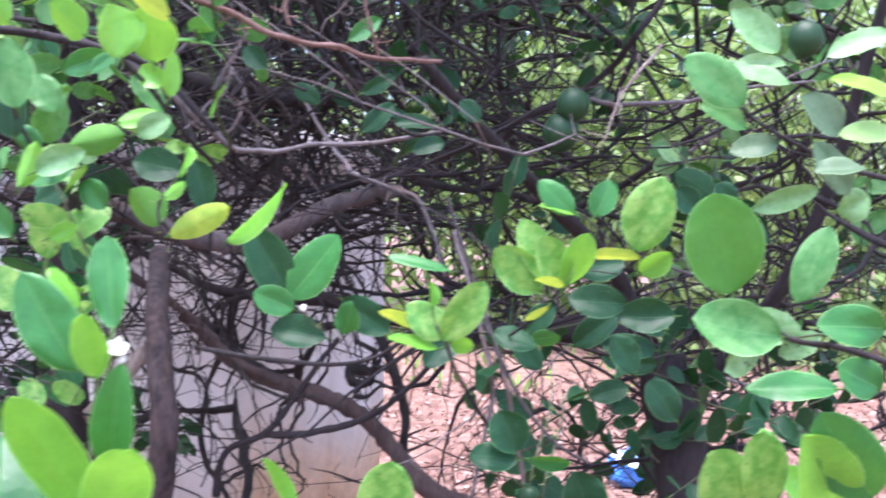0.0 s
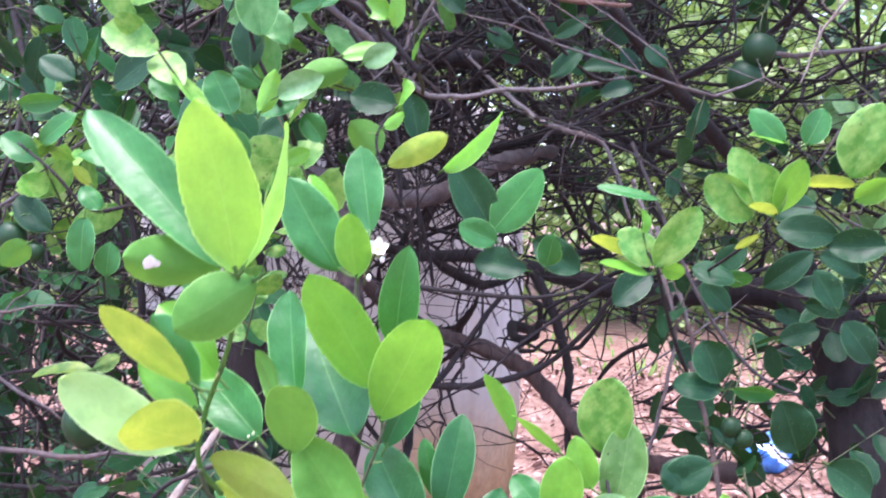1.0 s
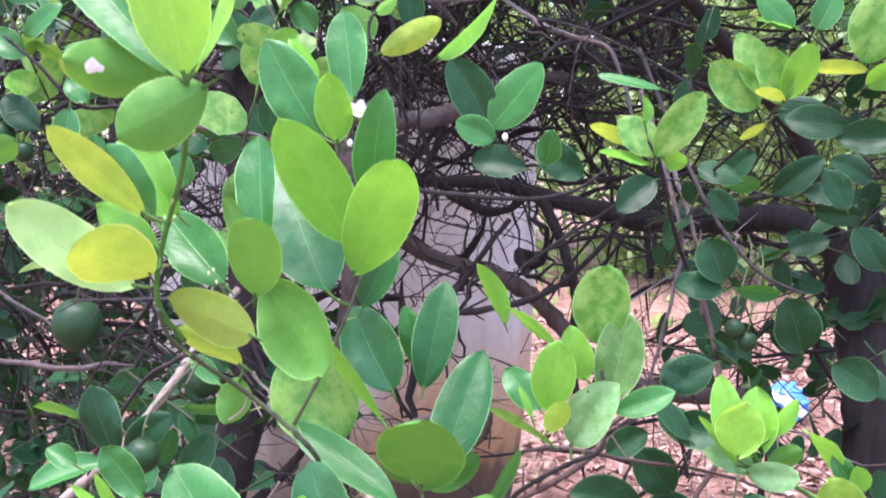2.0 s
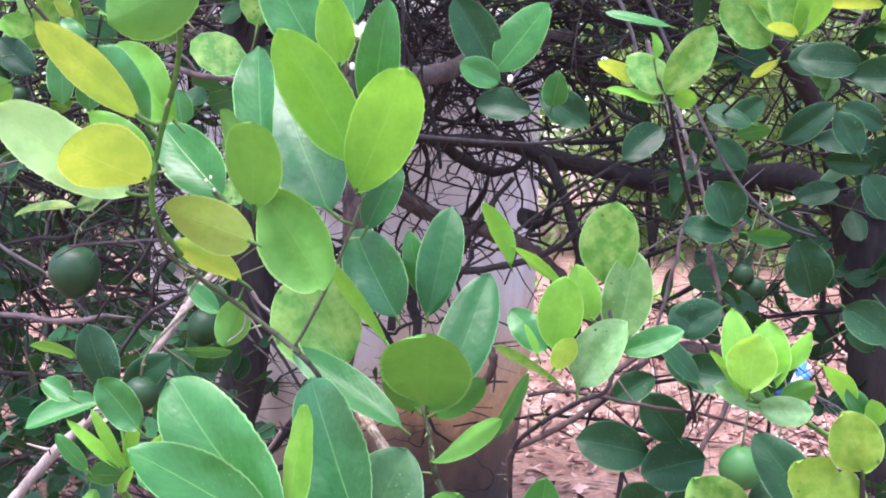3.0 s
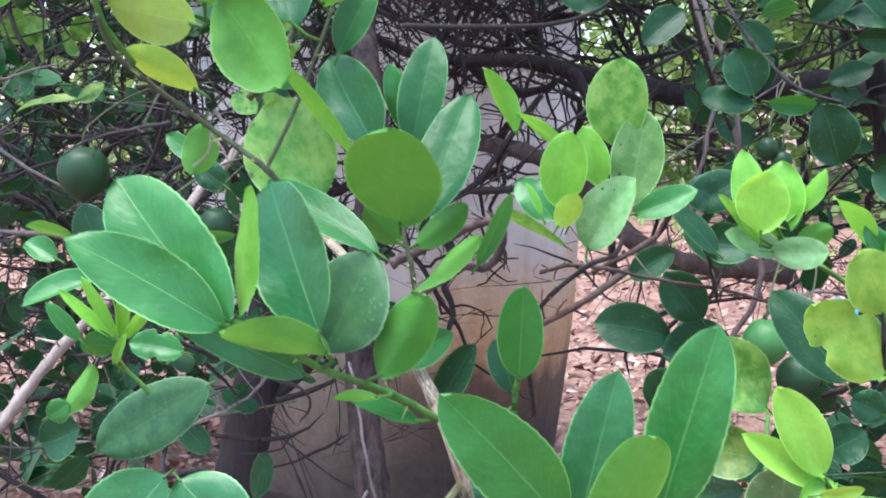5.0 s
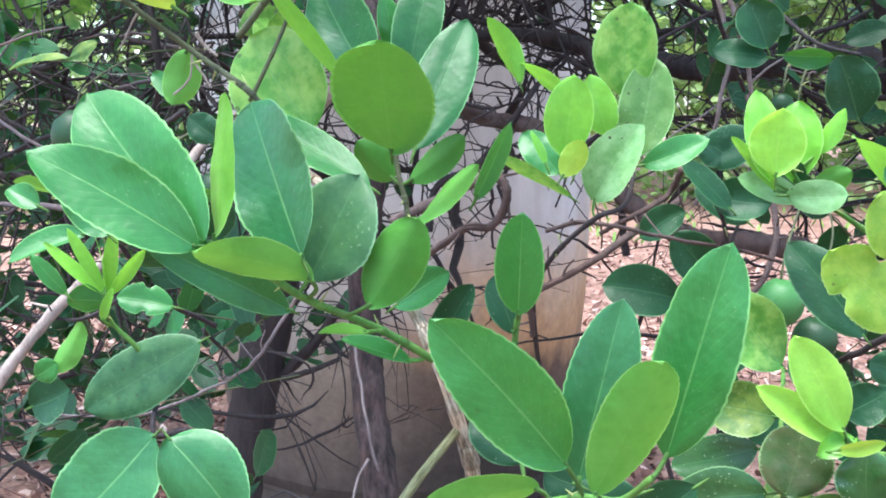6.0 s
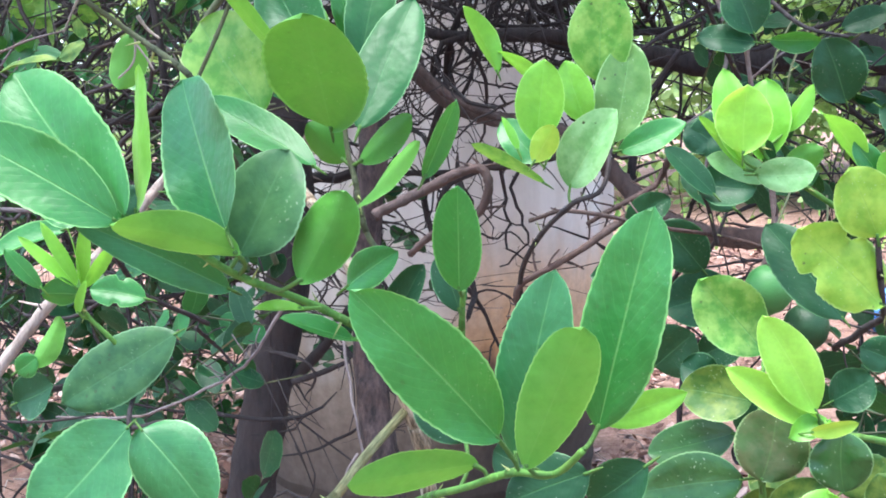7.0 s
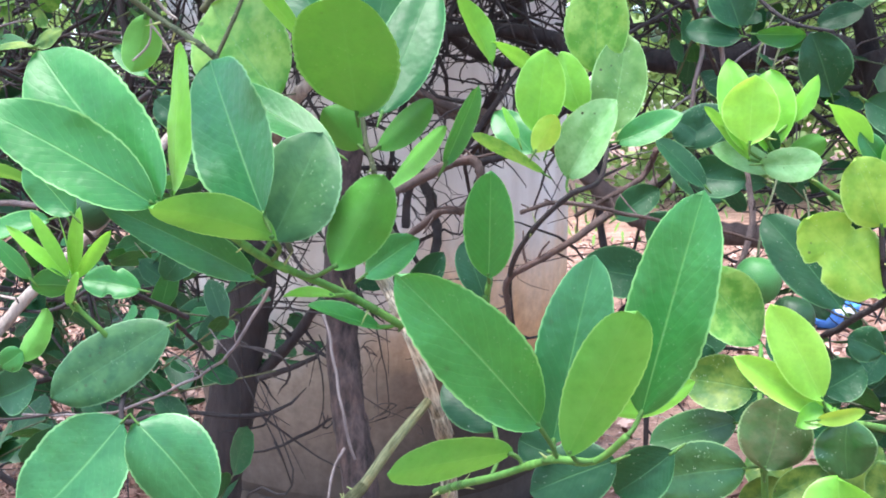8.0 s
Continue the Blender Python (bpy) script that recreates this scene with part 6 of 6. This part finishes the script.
thorny(tree_left, 22, ((-1.0, -0.5), (0.95, 1.5), (1.08, 1.5)), 0.30, 0.0034, 66, GREY)

# ---- leaves deeper in the crowns ----


def foliage(tree, count, box, size, seed, mat, name="foliage", label="leaves of the crown, part of them added unseen for shade", clump=0.09, per=6):
    g, sh = random.Random(seed), Shape()
    (x0, x1), (y0, y1), (z0, z1) = box
    for _ in range(count):
        c = Vector((g.uniform(x0, x1), g.uniform(y0, y1), g.uniform(z0, z1)))
        tw = Vector((g.gauss(0, 1), g.gauss(0, 0.7), g.gauss(0.3, 0.7))).normalized()
        tube(sh, [tuple(c - tw * clump), tuple(c), tuple(c + tw * clump * 0.8)], 0.0013, 0.0008, 4, slot=1)
        for i in range(per):
            b = c + tw * clump * (i / per - 0.6) * 1.3
            d = (tw * 0.7 + Vector((g.gauss(0, 1), g.gauss(0, 0.8), g.gauss(0, 0.8)))).normalized()
            ln = size * g.uniform(0.6, 1.25)
            m = Matrix.Translation(b) @ leaf_frame(b, b + d, g.gauss(0, 55) + (180 if g.random() < 0.3 else 0))
            v, f, uv = blade(ln, ln * g.uniform(0.5, 0.66), g.uniform(0.1, 0.4), g.uniform(-0.02, 0.15), 0.02, g, 5, 1, 0.0)
            h = np.c_[v, np.ones(len(v))] @ np.array(m).T
            sh.add(h[:, :3], f, uv)
    ob = part(name, sh.mesh(name, mat, OLDGREEN), tree, label)
    return tagged(ob, kind="stuff")


# depth of the crowns: dark leaves stand in for the shade there
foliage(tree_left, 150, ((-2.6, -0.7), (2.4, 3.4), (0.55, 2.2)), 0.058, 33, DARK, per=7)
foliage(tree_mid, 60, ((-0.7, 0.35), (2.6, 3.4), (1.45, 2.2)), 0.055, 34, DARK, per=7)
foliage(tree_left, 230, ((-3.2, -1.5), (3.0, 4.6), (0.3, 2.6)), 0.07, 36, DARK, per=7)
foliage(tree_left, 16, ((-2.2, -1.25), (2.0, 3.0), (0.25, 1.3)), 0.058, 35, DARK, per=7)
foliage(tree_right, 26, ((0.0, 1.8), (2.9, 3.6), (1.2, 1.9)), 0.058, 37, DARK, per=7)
# upper left
foliage(tree_left, 28, ((-0.85, -0.42), (0.85, 1.5), (1.28, 1.85)), 0.052, 21, FULL)
foliage(tree_left, 22, ((-0.90, -0.42), (0.85, 1.4), (1.30, 1.85)), 0.052, 39, MOTTLED)
# dark masses low on the left, put in where gaps lie in shade
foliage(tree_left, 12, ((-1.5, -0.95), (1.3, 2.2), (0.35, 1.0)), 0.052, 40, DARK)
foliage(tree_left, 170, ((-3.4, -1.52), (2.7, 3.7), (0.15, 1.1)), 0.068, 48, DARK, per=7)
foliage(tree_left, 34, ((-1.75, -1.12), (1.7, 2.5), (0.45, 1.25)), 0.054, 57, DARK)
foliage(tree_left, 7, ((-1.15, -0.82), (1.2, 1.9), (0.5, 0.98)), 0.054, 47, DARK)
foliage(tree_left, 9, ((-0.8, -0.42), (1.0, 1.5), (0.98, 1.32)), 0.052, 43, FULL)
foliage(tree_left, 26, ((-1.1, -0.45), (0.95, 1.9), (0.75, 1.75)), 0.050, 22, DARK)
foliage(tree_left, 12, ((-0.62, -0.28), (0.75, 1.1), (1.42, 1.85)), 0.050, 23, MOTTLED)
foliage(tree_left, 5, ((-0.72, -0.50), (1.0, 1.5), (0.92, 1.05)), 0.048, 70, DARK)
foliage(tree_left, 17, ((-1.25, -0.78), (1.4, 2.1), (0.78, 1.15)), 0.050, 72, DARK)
# dark twigs set where the low left lies in brownish shade
tangle(tree_left, 50, ((-1.2, -0.6), (1.4, 2.1), (0.75, 1.15)), 0.36, 0.0040, 73, TWIG)
foliage(tree_left, 8, ((-0.44, -0.17), (0.85, 1.1), (1.50, 1.70)), 0.044, 68, VEINED)
foliage(tree_left, 7, ((-0.65, -0.38), (0.70, 1.1), (0.85, 1.2)), 0.045, 24, DARK)
# right
foliage(tree_right, 24, ((0.28, 1.0), (0.95, 1.9), (1.15, 1.95)), 0.052, 25, VEINED)
foliage(tree_right, 22, ((0.30, 1.0), (0.95, 1.7), (1.25, 1.95)), 0.052, 58, DOTTED)
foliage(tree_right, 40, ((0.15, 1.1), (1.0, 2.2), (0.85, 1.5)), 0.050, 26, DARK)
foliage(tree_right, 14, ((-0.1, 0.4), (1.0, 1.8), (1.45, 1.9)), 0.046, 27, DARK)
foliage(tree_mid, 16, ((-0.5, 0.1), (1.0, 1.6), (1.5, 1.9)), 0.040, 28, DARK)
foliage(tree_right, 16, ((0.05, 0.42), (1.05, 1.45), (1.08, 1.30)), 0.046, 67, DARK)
# dark leaves low on the right stand in for shade over the ground
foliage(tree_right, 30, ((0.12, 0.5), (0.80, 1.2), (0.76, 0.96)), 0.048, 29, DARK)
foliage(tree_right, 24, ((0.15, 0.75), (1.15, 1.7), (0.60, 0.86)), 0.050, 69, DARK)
# roof of the crowns, over the tangle: four unseen masses added for shade
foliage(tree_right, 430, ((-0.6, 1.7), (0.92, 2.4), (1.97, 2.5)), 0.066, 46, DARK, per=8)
# unseen mass off to the right, added to dim light from that side
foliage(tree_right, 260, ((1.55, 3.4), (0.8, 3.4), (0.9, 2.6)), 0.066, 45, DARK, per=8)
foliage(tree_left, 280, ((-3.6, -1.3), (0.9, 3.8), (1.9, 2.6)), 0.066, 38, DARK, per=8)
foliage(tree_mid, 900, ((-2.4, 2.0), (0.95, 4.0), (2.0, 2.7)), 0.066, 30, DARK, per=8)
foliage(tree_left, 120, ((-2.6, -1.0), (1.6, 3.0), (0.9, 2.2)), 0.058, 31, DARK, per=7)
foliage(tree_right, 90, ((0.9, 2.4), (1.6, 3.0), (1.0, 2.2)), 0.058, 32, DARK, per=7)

# ---- bushes beyond, in the open light ----


def bush(at, radius, height, count, seed, size=0.10):
    g = random.Random(seed)
    ob = thing("bush", at, "bright sunlit green bush beyond the lime trees", "bush", "bushes beyond")
    sh = Shape()
    for _ in range(7):
        a, r = g.uniform(0, 6.3), radius * g.uniform(0.3, 0.8)
        tip = (at[0] + r * math.cos(a), at[1] + r * math.sin(a), height * g.uniform(0.6, 0.95))
        mid = (at[0] + r * 0.3 * math.cos(a), at[1] + r * 0.3 * math.sin(a), height * 0.4)
        wood = Shape()
        tube(wood, spline([(at[0], at[1], -0.03), mid, tip], 5), 0.03, 0.008, 6)
        part("stem", wood.mesh("stem", TWIG), ob)
    clumps = [(g.uniform(0, 6.3), radius * math.sqrt(g.random()), g.uniform(0.05, 1.0), g.uniform(0.15, 0.4) * radius) for _ in range(26)]
    for _ in range(int(count * 2.2)):
        a, r, h, cr = g.choice(clumps)
        c = Vector((at[0] + r * math.cos(a) + g.gauss(0, cr), at[1] + r * math.sin(a) + g.gauss(0, cr), max(0.06, h * height * (1 - 0.25 * (r / radius) ** 2) + g.gauss(0, cr))))
        d = Vector((g.gauss(0, 1), g.gauss(0, 0.7), g.gauss(-0.1, 0.7))).normalized()
        ln = size * g.uniform(0.6, 1.3)
        m = np.array(Matrix.Translation(c) @ leaf_frame(c, c + d, g.gauss(0, 60)))
        v, f, uv = blade(ln, ln * g.uniform(0.42, 0.6), 0.2, 0.1, 0.0, g, 4, 1, 0.0)
        sh.add((np.c_[v, np.ones(len(v))] @ m.T)[:, :3], f, uv)
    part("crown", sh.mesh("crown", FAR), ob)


for at, r, h, n, sd in (((0.2, 8.4, 0), 1.3, 3.4, 3600, 41), ((2.3, 7.9, 0), 1.3, 3.8, 3600, 42), ((4.4, 8.2, 0), 1.5, 4.0, 3000, 43), ((1.2, 10.4, 0), 2.0, 5.6, 3400, 44),
                        ((-1.7, 9.2, 0), 1.7, 4.4, 3000, 45), ((4.2, 11.0, 0), 2.0, 5.6, 2400, 46), ((-4.2, 8.2, 0), 1.9, 4.4, 2400, 47), ((7.2, 9.6, 0), 1.9, 4.6, 1600, 48), ((-5.6, 6.6, 0), 1.2, 3.2, 1600, 49)):
    bush((at[0] * 1.6, at[1] * 1.65, 0), r * 1.5, h * 1.45, n, sd, 0.145)
for at, r, h, n, sd in (((-5.0, 19.6, 0), 3.4, 10.6, 2600, 51), ((0.4, 20.4, 0), 3.4, 11.0, 2600, 52), ((5.6, 20.6, 0), 3.4, 11.0, 2400, 53), ((-9.6, 17.4, 0), 3.0, 9.8, 1800, 54), ((10.5, 19.0, 0), 3.0, 10.0, 1800, 55)):
    bush(at, r, h, n, sd, 0.28)

# ---- litter, weeds, bag ----


def litter():
    g, sh = random.Random(51), Shape()
    for _ in range(42000):
        y = 1.6 + 8.4 * g.random() ** 1.35
        x = g.uniform(-0.62, 0.5) * (y + 1.0)
        # leaves gather in drifts and leave bare earth between
        if noise.noise((x * 1.6, y * 0.9, 3.0)) < g.uniform(-0.55, 0.15):
            continue
        ln = g.uniform(0.018, 0.075)
        m = np.array(Matrix.Translation((x, y, 0.018 + g.uniform(0, 0.012))) @ Euler((g.gauss(0, 0.5), g.gauss(0, 0.5), g.uniform(0, 6.3))).to_matrix().to_4x4())
        v, f, uv = blade(ln, ln * g.uniform(0.22, 0.55), g.uniform(-0.5, 0.6), g.uniform(-0.3, 0.3), 0.0, g, 3, 1, 0.0)
        sh.add((np.c_[v, np.ones(len(v))] @ m.T)[:, :3], f, uv)
    tagged(new("leaf_litter", sh.mesh("leaf_litter", LITTER)), "dry pinkish brown leaf litter scattered on the earth", "leaf litter", kind="stuff")
    sh = Shape()
    for _ in range(420):
        y = g.uniform(1.6, 6.0)
        x, z = g.uniform(-0.6, 0.5) * (y + 1), 0.022
        a, ln = g.uniform(0, 6.3), g.uniform(0.08, 0.35)
        pts = [(x + ln * s * math.cos(a), y + ln * s * math.sin(a), z + 0.012 * math.sin(s * 9 + a)) for s in (0, 0.35, 0.7, 1)]
        tube(sh, pts, g.uniform(0.0015, 0.004), 0.001, 5)
    tagged(new("fallen_twigs", sh.mesh("fallen_twigs", PALE)), "pale dry fallen twigs lying on the earth", "twigs", kind="stuff")
    sh = Shape()
    for _ in range(420):
        y = g.uniform(9.0, 14.0)
        x = g.uniform(-0.4, 0.5) * y
        h = g.uniform(0.04, 0.16)
        a = g.uniform(0, 6.3)
        d = Vector((math.cos(a) * 0.5, math.sin(a) * 0.5, 1)).normalized()
        m = np.array(Matrix.Translation((x, y, 0.0)) @ leaf_frame((x, y, 0), Vector((x, y, 0)) + d, g.gauss(0, 40)))
        v, f, uv = blade(h, h * 0.28, 0.3, 0.25, 0.0, g, 3, 1, 0.0)
        sh.add((np.c_[v, np.ones(len(v))] @ m.T)[:, :3], f, uv)
    tagged(new("weeds", sh.mesh("weeds", WEEDS)), "low green weeds in the sunny ground", "weeds", kind="stuff")


litter()


def rag_bag(at):
    bm = bmesh.new()
    bmesh.ops.create_icosphere(bm, subdivisions=4, radius=1)
    for v in bm.verts:
        c = v.co.copy()
        k = 1 + 0.30 * noise.noise(c * 2.1) + 0.14 * noise.noise(c * 5.3)
        v.co = Vector((c.x * 0.15, c.y * 0.13, (c.z * 0.6 + 0.42) * 0.19)) * k
        v.co.z = max(v.co.z, 0.0)
    me = bpy.data.meshes.new("plastic_bag")
    bm.to_mesh(me)
    bm.free()
    me.materials.append(BLUEBAG)
    me.materials.append(WHITEBAG)
    for p in me.polygons:
        p.use_smooth = True
        c = p.center
        p.material_index = 1 if noise.noise(Vector((c.x * 9 + c.z * 14, c.y * 3, 4))) > 0.14 else 0
    ob = new("plastic_bag", me)
    ob.matrix_world = Matrix.Translation(at) @ pose(0, 0, 0, 0, 0, 25)
    tagged(ob, "crumpled blue and white plastic bag lying on the earth", "plastic bag")


rag_bag((0.86, 5.9, 0.012))
